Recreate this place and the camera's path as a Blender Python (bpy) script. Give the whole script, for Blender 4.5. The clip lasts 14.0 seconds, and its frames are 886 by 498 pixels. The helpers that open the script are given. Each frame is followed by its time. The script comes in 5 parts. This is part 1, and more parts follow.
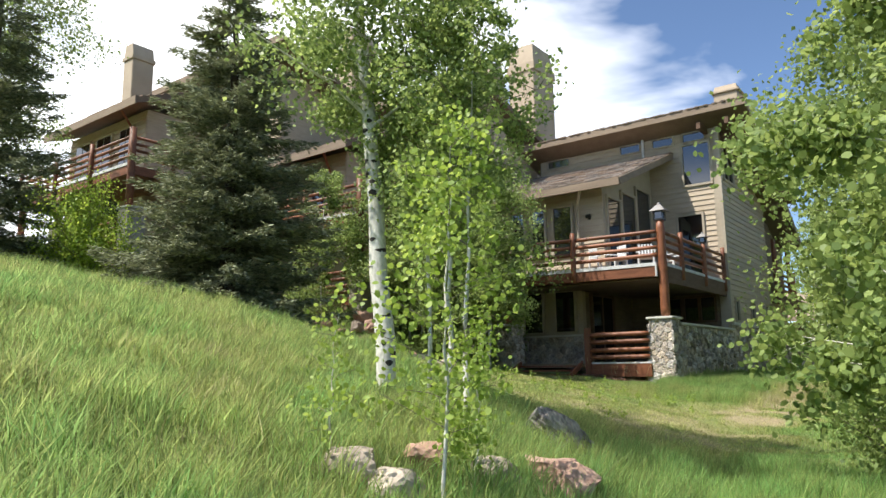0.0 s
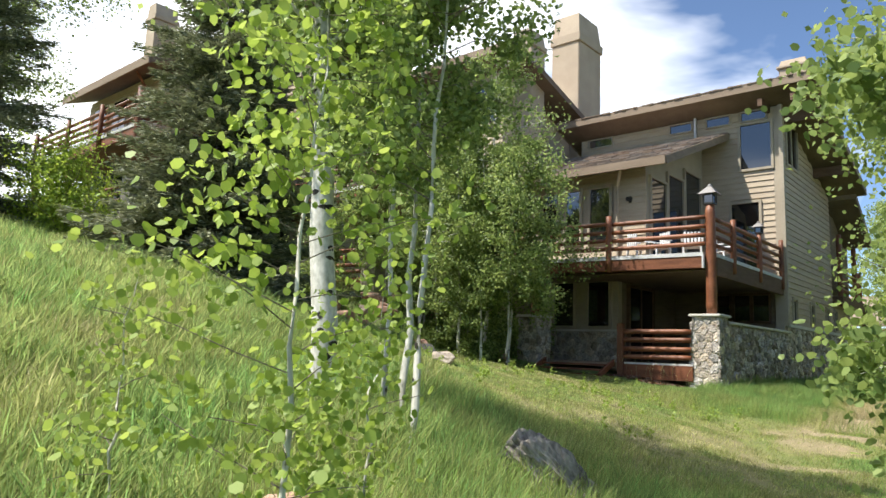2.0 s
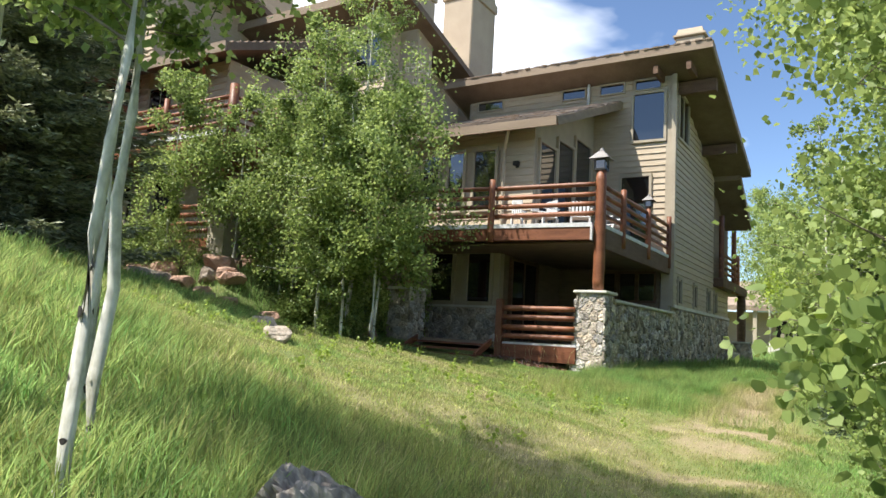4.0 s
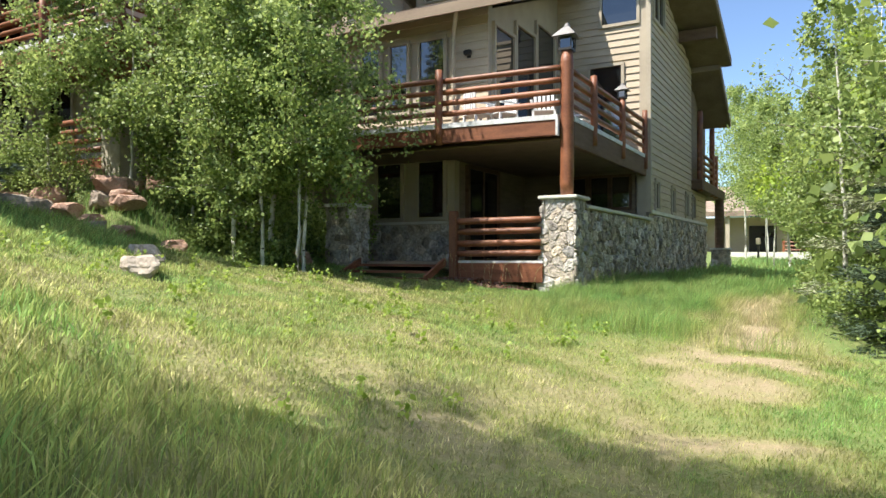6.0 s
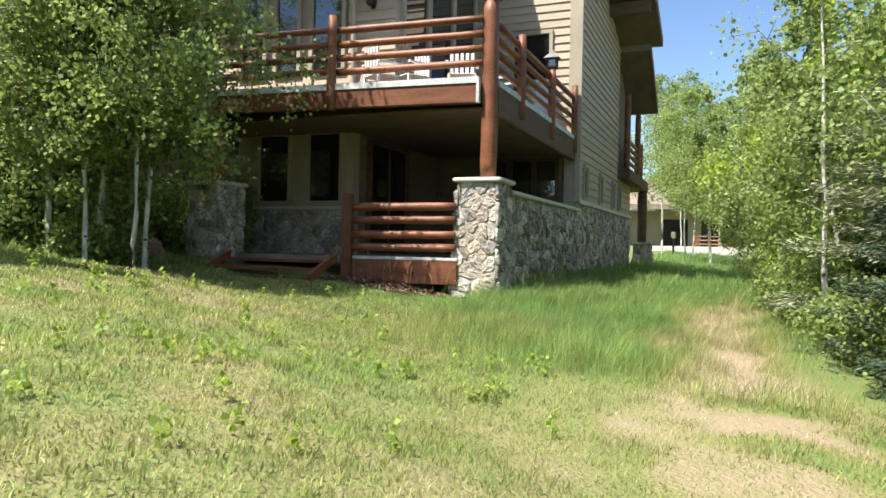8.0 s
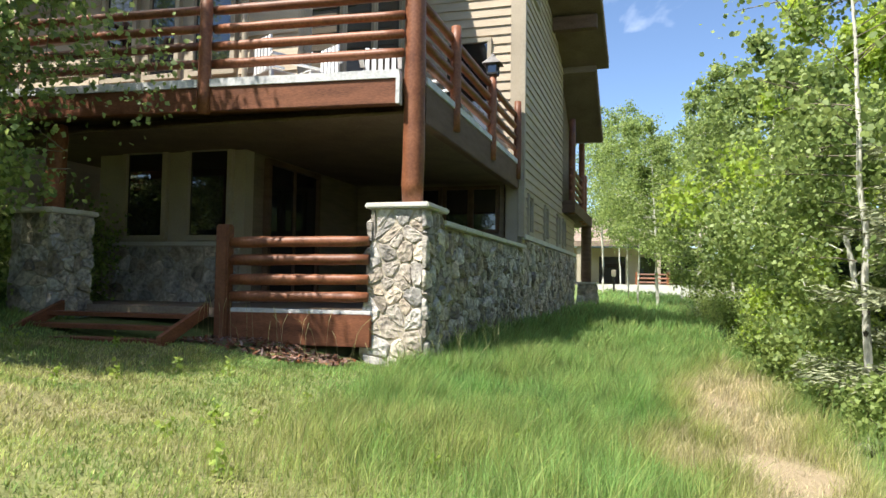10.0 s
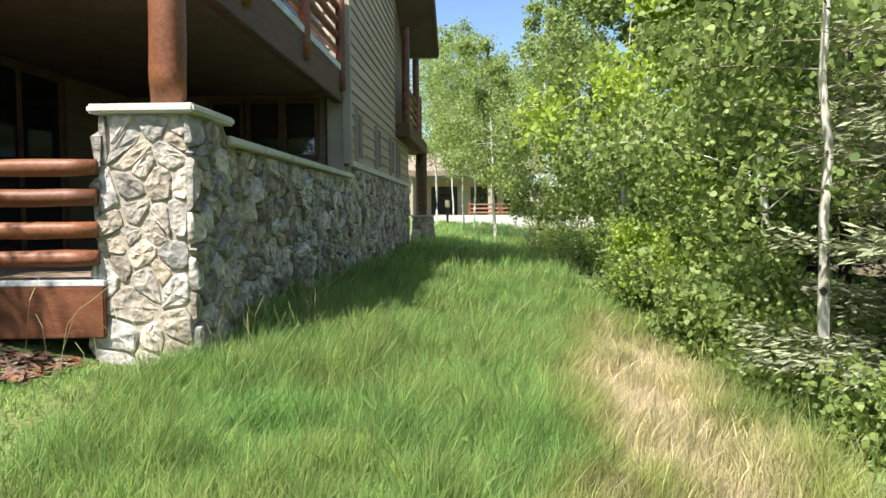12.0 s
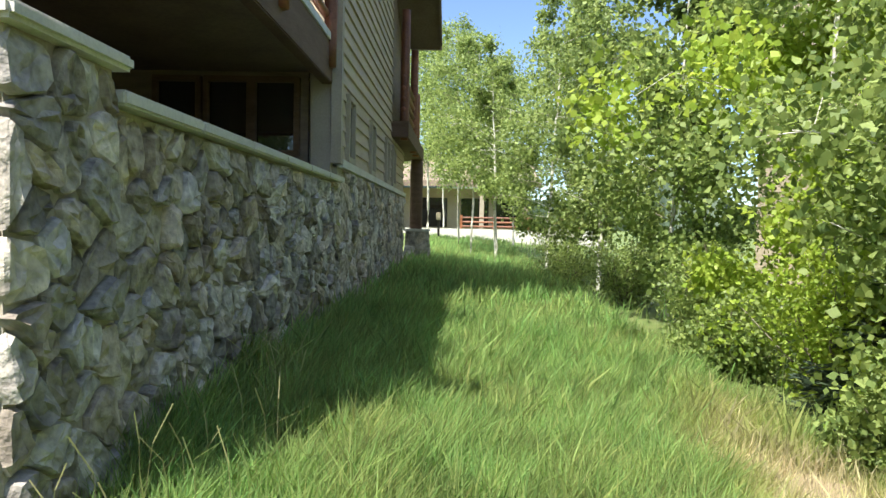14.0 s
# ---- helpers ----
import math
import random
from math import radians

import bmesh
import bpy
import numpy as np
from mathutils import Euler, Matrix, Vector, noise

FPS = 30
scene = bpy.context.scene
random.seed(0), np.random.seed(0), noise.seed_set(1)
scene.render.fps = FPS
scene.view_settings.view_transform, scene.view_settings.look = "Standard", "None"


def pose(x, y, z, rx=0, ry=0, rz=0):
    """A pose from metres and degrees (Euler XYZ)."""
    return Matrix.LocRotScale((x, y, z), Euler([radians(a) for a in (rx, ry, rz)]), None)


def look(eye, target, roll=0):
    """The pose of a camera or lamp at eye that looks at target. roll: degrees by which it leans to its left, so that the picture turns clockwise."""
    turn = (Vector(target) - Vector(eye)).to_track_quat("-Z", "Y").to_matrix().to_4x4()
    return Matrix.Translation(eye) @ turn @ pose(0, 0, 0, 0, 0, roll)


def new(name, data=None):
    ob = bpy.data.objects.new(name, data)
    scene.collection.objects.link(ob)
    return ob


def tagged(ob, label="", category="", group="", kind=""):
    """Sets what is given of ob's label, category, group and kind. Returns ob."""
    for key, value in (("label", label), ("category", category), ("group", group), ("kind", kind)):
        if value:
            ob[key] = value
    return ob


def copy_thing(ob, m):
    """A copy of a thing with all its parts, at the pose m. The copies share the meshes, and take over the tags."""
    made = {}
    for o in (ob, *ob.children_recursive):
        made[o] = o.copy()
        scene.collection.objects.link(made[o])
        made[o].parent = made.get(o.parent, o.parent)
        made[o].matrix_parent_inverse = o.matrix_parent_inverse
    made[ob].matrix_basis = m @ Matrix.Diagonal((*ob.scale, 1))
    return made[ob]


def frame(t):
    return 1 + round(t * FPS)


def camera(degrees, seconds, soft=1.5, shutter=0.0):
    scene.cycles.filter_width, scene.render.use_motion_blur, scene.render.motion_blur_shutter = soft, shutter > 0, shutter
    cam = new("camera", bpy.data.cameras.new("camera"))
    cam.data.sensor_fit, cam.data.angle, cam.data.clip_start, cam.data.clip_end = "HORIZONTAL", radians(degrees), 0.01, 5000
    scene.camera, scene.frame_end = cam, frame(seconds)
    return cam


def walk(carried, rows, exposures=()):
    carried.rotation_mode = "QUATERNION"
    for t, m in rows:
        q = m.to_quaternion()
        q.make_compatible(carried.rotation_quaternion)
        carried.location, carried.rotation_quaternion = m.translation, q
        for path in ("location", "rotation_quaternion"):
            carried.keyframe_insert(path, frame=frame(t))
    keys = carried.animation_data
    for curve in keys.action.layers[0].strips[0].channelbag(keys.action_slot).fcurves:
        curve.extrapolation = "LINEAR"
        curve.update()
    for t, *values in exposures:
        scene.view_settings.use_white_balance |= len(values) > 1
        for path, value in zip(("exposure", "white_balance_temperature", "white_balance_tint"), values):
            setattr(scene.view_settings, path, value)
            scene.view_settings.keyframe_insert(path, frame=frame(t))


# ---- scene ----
cam = camera(65.0, 14.0)
METRES, EYE, TILT, LEAN, TURN = 18.5, 0.5, 0.0, 0.0, 37.1
ROWS = [
    (0.0, 0.0, 0.0, 0.0, 0.13, 9.4, 0.78),
    (0.5, 0.0089, 0.0266, 0.0036, 1.6, 11.6, 0.51),
    (1.0, 0.0164, 0.0568, 0.0043, 2.68, 11.5, -0.33),
    (1.5, 0.0283, 0.0834, 0.004, 0.28, 11.83, 0.68),
    (2.0, 0.0399, 0.1142, 0.006, 3.51, 8.3, -2.12),
    (2.5, 0.0503, 0.1462, 0.0073, -0.6, 7.0, -1.75),
    (3.0, 0.0606, 0.1787, 0.0078, -2.9, 5.49, -2.04),
    (3.5, 0.0668, 0.2122, 0.0082, -4.77, 7.53, -3.31),
    (6.0, 0.1187, 0.3804, 0.0051, -7.72, 0.53, -0.08),
    (6.5, 0.1285, 0.4159, 0.0077, -9.45, 3.84, -0.23),
    (7.0, 0.1369, 0.4531, 0.0083, -12.24, 1.63, -3.55),
    (7.5, 0.1488, 0.4898, 0.0095, -18.38, 1.54, -1.57),
    (8.0, 0.159, 0.5255, 0.0122, -14.81, -0.48, -1.19),
    (10.5, 0.2307, 0.6996, 0.0192, -25.05, 3.18, -0.03),
    (11.0, 0.2494, 0.7312, 0.0199, -30.06, 0.43, 0.68),
    (11.5, 0.2671, 0.7639, 0.0228, -28.88, -2.84, 0.07),
    (12.0, 0.2812, 0.7961, 0.0252, -34.0, -2.93, 0.3),
    (12.5, 0.3008, 0.8263, 0.0273, -37.29, -1.4, 1.69),
    (13.0, 0.3171, 0.8609, 0.0288, -38.26, -0.56, 0.02),
    (13.5, 0.3305, 0.8959, 0.0295, -37.45, -0.19, -0.04),
    (14.0, 0.3444, 0.9319, 0.03, -35.45, -1.99, -1.19),
]
walk(cam, [(t, pose(0, 0, EYE, TILT, LEAN, TURN) @ pose(METRES * x, METRES * y, METRES * z, 90 + pitch, roll, yaw)) for t, x, y, z, yaw, pitch, roll in ROWS],
     exposures=((0.0, 0.66), (3.0, 0.76), (6.0, 1.05), (8.0, 1.0), (11.0, 1.02), (14.0, 1.14)))

# ---------- world, sun ----------
SUN = Vector((-0.34, -0.51, 1.0)).normalized()
world = bpy.data.worlds.new("sky_world")
scene.world = world
world.use_nodes = True
wn, wl = world.node_tree.nodes, world.node_tree.links
wn.clear()
sky = wn.new("ShaderNodeTexSky")
sky.sky_type = "NISHITA"
sky.sun_disc = False
sky.sun_elevation = math.asin(SUN.z)
sky.sun_rotation = math.atan2(SUN.x, SUN.y)
sky.altitude = 2000
sky.ozone_density = 3.0
tc = wn.new("ShaderNodeTexCoord")
mp = wn.new("ShaderNodeMapping")
mp.inputs["Scale"].default_value = (1.6, 1.6, 4.0)
mp.inputs["Location"].default_value = (0.55, 0.2, 0.1)
wl.new(tc.outputs["Generated"], mp.inputs[0])
cn = wn.new("ShaderNodeTexNoise")
cn.inputs["Scale"].default_value = 1.5
cn.inputs["Detail"].default_value = 6
cn.inputs["Roughness"].default_value = 0.5
cn.inputs["Distortion"].default_value = 0.4
wl.new(mp.outputs[0], cn.inputs["Vector"])
cr = wn.new("ShaderNodeValToRGB")
cr.color_ramp.elements[0].position, cr.color_ramp.elements[1].position = 0.46, 0.68
west = wn.new("ShaderNodeVectorMath")
west.operation = "DOT_PRODUCT"
west.inputs[1].default_value = (-0.85, 0.1, 0.75)
wl.new(tc.outputs["Generated"], west.inputs[0])
bank = wn.new("ShaderNodeMapRange")
bank.inputs["From Min"].default_value, bank.inputs["From Max"].default_value = 0.52, 1.03
bank.inputs["To Min"].default_value, bank.inputs["To Max"].default_value = -0.10, 0.24
wl.new(west.outputs["Value"], bank.inputs["Value"])
cloud = wn.new("ShaderNodeMath")
cloud.operation = "ADD"
wl.new(cn.outputs["Fac"], cloud.inputs[0])
wl.new(bank.outputs[0], cloud.inputs[1])
wl.new(cloud.outputs[0], cr.inputs[0])
mx = wn.new("ShaderNodeMix")
mx.data_type = "RGBA"
mx.inputs["B"].default_value = (11.0, 11.2, 11.6, 1)
wl.new(cr.outputs[0], mx.inputs["Factor"])
wl.new(sky.outputs[0], mx.inputs["A"])
bg = wn.new("ShaderNodeBackground")
bg.inputs["Strength"].default_value = 0.12
wl.new(mx.outputs["Result"], bg.inputs["Color"])
wo = wn.new("ShaderNodeOutputWorld")
wl.new(bg.outputs[0], wo.inputs[0])

sun_data = bpy.data.lights.new("sun", "SUN")
sun_data.energy, sun_data.angle, sun_data.color = 5.0, radians(0.55), (1.0, 0.95, 0.86)
new("sun", sun_data).matrix_world = look(SUN * 60, (0, 0, 0))


# ---------- materials ----------
def mat(name, a, b, rough=0.8, scale=3.0, fine=40.0, bump=0.3, stretch=(1, 1, 1), objvar=0.0, island=0.0, metal=0.0, spec=0.3, dist=0.01):
    """Two colours mixed by broad and fine noise, with bump; objvar and island vary pieces."""
    m = bpy.data.materials.new(name)
    m.use_nodes = True
    n, l = m.node_tree.nodes, m.node_tree.links
    p = n["Principled BSDF"]
    p.inputs["Roughness"].default_value = rough
    p.inputs["Metallic"].default_value = metal
    p.inputs["Specular IOR Level"].default_value = spec
    mpn = n.new("ShaderNodeMapping")
    mpn.inputs["Scale"].default_value = stretch
    g = n.new("ShaderNodeNewGeometry")
    l.new(g.outputs["Position"], mpn.inputs[0])
    n1 = n.new("ShaderNodeTexNoise")
    n1.inputs["Scale"].default_value, n1.inputs["Detail"].default_value = scale, 4
    n2 = n.new("ShaderNodeTexNoise")
    n2.inputs["Scale"].default_value, n2.inputs["Detail"].default_value = fine, 5
    l.new(mpn.outputs[0], n1.inputs["Vector"])
    l.new(mpn.outputs[0], n2.inputs["Vector"])
    add = n.new("ShaderNodeMath")
    add.operation = "MULTIPLY_ADD"
    add.inputs[1].default_value = 0.5
    l.new(n2.outputs["Fac"], add.inputs[0])
    half = n.new("ShaderNodeMath")
    half.operation = "MULTIPLY"
    half.inputs[1].default_value = 0.5
    l.new(n1.outputs["Fac"], half.inputs[0])
    l.new(half.outputs[0], add.inputs[2])
    r = n.new("ShaderNodeValToRGB")
    r.color_ramp.elements[0].position, r.color_ramp.elements[1].position = 0.35, 0.65
    r.color_ramp.elements[0].color, r.color_ramp.elements[1].color = (*a, 1), (*b, 1)
    l.new(add.outputs[0], r.inputs[0])
    col = r.outputs[0]
    if objvar or island:
        src = n.new("ShaderNodeObjectInfo").outputs["Random"] if objvar else g.outputs["Random Per Island"]
        k = objvar or island
        rng = n.new("ShaderNodeMapRange")
        rng.inputs["To Min"].default_value, rng.inputs["To Max"].default_value = 1 - k, 1 + k
        l.new(src, rng.inputs["Value"])
        hs = n.new("ShaderNodeHueSaturation")
        l.new(rng.outputs[0], hs.inputs["Value"])
        if k > 0.3:
            wn2 = n.new("ShaderNodeTexWhiteNoise")
            wn2.noise_dimensions = "1D"
            l.new(src, wn2.inputs["W"])
            rg2 = n.new("ShaderNodeMapRange")
            rg2.inputs["To Min"].default_value, rg2.inputs["To Max"].default_value = 0.45, 1.45
            l.new(wn2.outputs["Value"], rg2.inputs["Value"])
            l.new(rg2.outputs[0], hs.inputs["Saturation"])
        l.new(col, hs.inputs["Color"])
        col = hs.outputs[0]
    l.new(col, p.inputs["Base Color"])
    if bump:
        bp = n.new("ShaderNodeBump")
        bp.inputs["Strength"].default_value, bp.inputs["Distance"].default_value = bump, dist
        l.new(add.outputs[0], bp.inputs["Height"])
        l.new(bp.outputs[0], p.inputs["Normal"])
    return m


def leaf_mat(name, a, b, trans=0.35, rough=0.5):
    m = bpy.data.materials.new(name)
    m.use_nodes = True
    n, l = m.node_tree.nodes, m.node_tree.links
    p, out = n["Principled BSDF"], n["Material Output"]
    g = n.new("ShaderNodeNewGeometry")
    r = n.new("ShaderNodeValToRGB")
    r.color_ramp.elements[0].color, r.color_ramp.elements[1].color = (*a, 1), (*b, 1)
    l.new(g.outputs["Random Per Island"], r.inputs[0])
    l.new(r.outputs[0], p.inputs["Base Color"])
    p.inputs["Roughness"].default_value = rough
    p.inputs["Specular IOR Level"].default_value = 0.35
    t = n.new("ShaderNodeBsdfTranslucent")
    hs = n.new("ShaderNodeHueSaturation")
    hs.inputs["Value"].default_value = 1.5
    hs.inputs["Hue"].default_value = 0.485
    l.new(r.outputs[0], hs.inputs["Color"])
    l.new(hs.outputs[0], t.inputs["Color"])
    ms = n.new("ShaderNodeMixShader")
    ms.inputs[0].default_value = trans
    l.new(p.outputs[0], ms.inputs[1])
    l.new(t.outputs[0], ms.inputs[2])
    l.new(ms.outputs[0], out.inputs["Surface"])
    return m


def grass_mat(name, blade):
    """Green to straw by the 'dry' attribute, with noise; blades let light through."""
    m = bpy.data.materials.new(name)
    m.use_nodes = True
    n, l = m.node_tree.nodes, m.node_tree.links
    p, out = n["Principled BSDF"], n["Material Output"]
    at = n.new("ShaderNodeAttribute")
    at.attribute_name = "dry"
    g = n.new("ShaderNodeNewGeometry")
    nz = n.new("ShaderNodeTexNoise")
    nz.inputs["Scale"].default_value, nz.inputs["Detail"].default_value = (1.3 if blade else 9.0), 5
    l.new(g.outputs["Position"], nz.inputs["Vector"])
    ma = n.new("ShaderNodeMath")
    ma.operation = "MULTIPLY_ADD"
    ma.inputs[1].default_value = 0.5
    l.new(nz.outputs["Fac"], ma.inputs[0])
    l.new(at.outputs["Fac"], ma.inputs[2])
    r = n.new("ShaderNodeValToRGB")
    e = r.color_ramp.elements
    e[0].position, e[1].position = 0.22, 1.1
    if blade:
        e[0].color, e[1].color = (0.225, 0.405, 0.13, 1), (0.66, 0.57, 0.39, 1)
        mid = e.new(0.62)
        mid.color = (0.37, 0.395, 0.14, 1)
    else:
        e[0].color, e[1].color = (0.10, 0.17, 0.045, 1), (0.29, 0.23, 0.15, 1)
        mid = e.new(0.62)
        mid.color = (0.20, 0.20, 0.08, 1)
    l.new(ma.outputs[0], r.inputs[0])
    col = r.outputs[0]
    p.inputs["Roughness"].default_value = 0.75
    p.inputs["Specular IOR Level"].default_value = 0.2
    if blade:
        hs = n.new("ShaderNodeHueSaturation")
        rng = n.new("ShaderNodeMapRange")
        rng.inputs["To Min"].default_value, rng.inputs["To Max"].default_value = 0.6, 1.4
        l.new(g.outputs["Random Per Island"], rng.inputs["Value"])
        tuft = n.new("ShaderNodeTexNoise")
        tuft.inputs["Scale"].default_value, tuft.inputs["Detail"].default_value = 3.5, 3
        l.new(g.outputs["Position"], tuft.inputs["Vector"])
        tr = n.new("ShaderNodeMapRange")
        tr.inputs["From Min"].default_value, tr.inputs["From Max"].default_value = 0.35, 0.65
        tr.inputs["To Min"].default_value, tr.inputs["To Max"].default_value = 0.8, 1.25
        l.new(tuft.outputs["Fac"], tr.inputs["Value"])
        mul = n.new("ShaderNodeMath")
        mul.operation = "MULTIPLY"
        l.new(rng.outputs[0], mul.inputs[0])
        l.new(tr.outputs[0], mul.inputs[1])
        l.new(mul.outputs[0], hs.inputs["Value"])
        l.new(col, hs.inputs["Color"])
        col = hs.outputs[0]
        t = n.new("ShaderNodeBsdfTranslucent")
        l.new(col, t.inputs["Color"])
        ms = n.new("ShaderNodeMixShader")
        ms.inputs[0].default_value = 0.6
        l.new(p.outputs[0], ms.inputs[1])
        l.new(t.outputs[0], ms.inputs[2])
        l.new(ms.outputs[0], out.inputs["Surface"])
    else:
        bp = n.new("ShaderNodeBump")
        bp.inputs["Strength"].default_value, bp.inputs["Distance"].default_value = 0.7, 0.05
        n3 = n.new("ShaderNodeTexNoise")
        n3.inputs["Scale"].default_value, n3.inputs["Detail"].default_value = 30, 4
        l.new(g.outputs["Position"], n3.inputs["Vector"])
        l.new(n3.outputs["Fac"], bp.inputs["Height"])
        l.new(bp.outputs[0], p.inputs["Normal"])
    l.new(col, p.inputs["Base Color"])
    return m


M_SOIL = grass_mat("soil_and_thatch", False)
M_GRASS = grass_mat("grass_blade", True)
M_STONE = mat("field_stone", (0.18, 0.155, 0.135), (0.64, 0.565, 0.48), 0.9, 5, 17, 1.0, objvar=0.42, dist=0.06)
M_MORTAR = mat("mortar", (0.34, 0.30, 0.24), (0.46, 0.41, 0.33), 0.95, 6, 60, 0.5)
M_CAP = mat("cast_stone_cap", (0.52, 0.50, 0.46), (0.68, 0.66, 0.61), 0.8, 3, 50, 0.3)
M_SIDING = mat("painted_siding", (0.40, 0.325, 0.235), (0.51, 0.425, 0.32), 0.75, 2, 35, 0.25, (1, 1, 6), objvar=0.07)
# brown kept dark so its colour carries the shade under the balcony
M_SHADED_BROWN = mat("shade_darkened_siding", (0.15, 0.115, 0.085), (0.25, 0.195, 0.145), 0.8, 2, 35, 0.25, (1, 1, 8))
M_FASCIA = mat("brown_fascia", (0.19, 0.14, 0.10), (0.29, 0.225, 0.165), 0.8, 2, 40, 0.3, (0.3, 1, 3))
M_TRIM = mat("painted_trim", (0.34, 0.29, 0.22), (0.44, 0.38, 0.29), 0.7, 2, 40, 0.2)
M_LOG = mat("stained_log", (0.13, 0.042, 0.018), (0.27, 0.105, 0.05), 0.5, 3, 30, 0.35, (1, 1, 1), objvar=0.25, spec=0.4)
M_BEAM = mat("stained_beam", (0.10, 0.035, 0.016), (0.26, 0.10, 0.05), 0.6, 1.6, 22, 0.3, (1, 1, 5))
M_DARKBEAM = mat("weathered_beam", (0.09, 0.05, 0.03), (0.17, 0.105, 0.07), 0.75, 1.6, 22, 0.3, (1, 1, 6))
M_FLASH = mat("weathered_white_edge", (0.42, 0.42, 0.42), (0.72, 0.71, 0.70), 0.6, 4, 30, 0.1)
M_DECKWOOD = mat("deck_boards", (0.20, 0.14, 0.10), (0.33, 0.255, 0.195), 0.8, 2, 25, 0.2)
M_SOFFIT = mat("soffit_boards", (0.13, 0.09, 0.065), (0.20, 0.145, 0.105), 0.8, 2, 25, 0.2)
M_SHINGLE = mat("cedar_shake", (0.12, 0.095, 0.08), (0.33, 0.27, 0.225), 0.95, 2, 25, 0.6, objvar=0.42, island=0.0)
M_SHINGLE2 = mat("far_cedar_shake", (0.12, 0.09, 0.07), (0.27, 0.21, 0.16), 0.95, 2, 25, 0.6, island=0.3)
M_STUCCO = mat("tan_stucco", (0.36, 0.29, 0.22), (0.46, 0.38, 0.29), 0.9, 1.2, 60, 0.3)
M_METAL = mat("dark_metal", (0.03, 0.028, 0.025), (0.06, 0.055, 0.05), 0.45, 4, 40, 0.1, metal=0.6)
M_LIDMETAL = mat("zinc_lantern_top", (0.11, 0.105, 0.10), (0.22, 0.21, 0.205), 0.5, 4, 40, 0.1, metal=0.5)
M_WHITE = mat("white_plastic", (0.70, 0.70, 0.69), (0.82, 0.82, 0.81), 0.5, 2, 20, 0.0)
M_BARKW = mat("aspen_bark", (0.34, 0.33, 0.27), (0.74, 0.72, 0.65), 0.8, 5, 30, 0.4, (1, 1, 0.5))
M_SCAR = mat("bark_scar", (0.025, 0.022, 0.018), (0.07, 0.06, 0.05), 0.9, 8, 50, 0.4)
M_TWIG = mat("grey_twig", (0.13, 0.11, 0.08), (0.24, 0.21, 0.16), 0.85, 6, 30, 0.2)
M_SPRBARK = mat("spruce_bark", (0.05, 0.04, 0.03), (0.11, 0.085, 0.065), 0.95, 6, 30, 0.5)
M_LEAF = leaf_mat("aspen_leaf", (0.095, 0.155, 0.042), (0.325, 0.41, 0.13), 0.45)
M_LEAFB = leaf_mat("young_aspen_leaf", (0.15, 0.24, 0.03), (0.34, 0.44, 0.10), 0.45)
M_LEAFY = leaf_mat("yellow_green_leaf", (0.20, 0.31, 0.035), (0.38, 0.48, 0.08), 0.45)
M_SPRUCE = leaf_mat("blue_spruce_needles", (0.10, 0.12, 0.065), (0.34, 0.36, 0.215), 0.12, 0.6)
M_DSPRUCE = leaf_mat("dark_spruce_needles", (0.025, 0.045, 0.025), (0.09, 0.13, 0.07), 0.1, 0.6)
M_ROCK = mat("boulder_stone", (0.24, 0.19, 0.15), (0.48, 0.41, 0.34), 0.95, 3, 25, 0.9, dist=0.03)
M_ROCKR = mat("red_boulder_stone", (0.30, 0.17, 0.12), (0.46, 0.32, 0.25), 0.95, 3, 25, 0.9, dist=0.03)
M_STUMP = mat("weathered_wood", (0.09, 0.075, 0.065), (0.42, 0.38, 0.34), 0.95, 5, 30, 0.9, (1, 1, 0.3), dist=0.03)
M_CHIP = mat("bark_mulch", (0.10, 0.045, 0.03), (0.30, 0.17, 0.12), 0.95, 6, 40, 0.4, island=0.4)

M_GLASS = bpy.data.materials.new("window_glass")
M_GLASS.use_nodes = True
gp = M_GLASS.node_tree.nodes["Principled BSDF"]
gp.inputs["Base Color"].default_value = (0.012, 0.014, 0.016, 1)
gp.inputs["Roughness"].default_value = 0.03
gp.inputs["Specular IOR Level"].default_value = 1.0
gp.inputs["IOR"].default_value = 1.65


# ---------- mesh helpers ----------
def obj(name, bm, material, parent=None, label="", smooth=False):
    me = bpy.data.meshes.new(name)
    bm.to_mesh(me)
    bm.free()
    me.materials.append(material)
    if smooth:
        me.polygons.foreach_set("use_smooth", [True] * len(me.polygons))
    ob = new(name, me)
    if parent:
        ob.parent = parent
    if label:
        ob["label"] = label
    return ob


def part(name, bm, material, parent, label="", smooth=False):
    return obj(name, bm, material, parent, label, smooth)


def boxbm(x0, x1, y0, y1, z0, z1, m=None, bevel=0.0, bm=None):
    bm = bm or bmesh.new()
    before = set(bm.verts)
    mm = Matrix.Translation(((x0 + x1) / 2, (y0 + y1) / 2, (z0 + z1) / 2)) @ Matrix.Diagonal((abs(x1 - x0), abs(y1 - y0), abs(z1 - z0), 1))
    bmesh.ops.create_cube(bm, size=1, matrix=(m @ mm) if m else mm)
    if bevel:
        vs = [v for v in bm.verts if v not in before]
        es = list({e for v in vs for e in v.link_edges})
        bmesh.ops.bevel(bm, geom=es, offset=bevel, segments=2, affect="EDGES")
    return bm


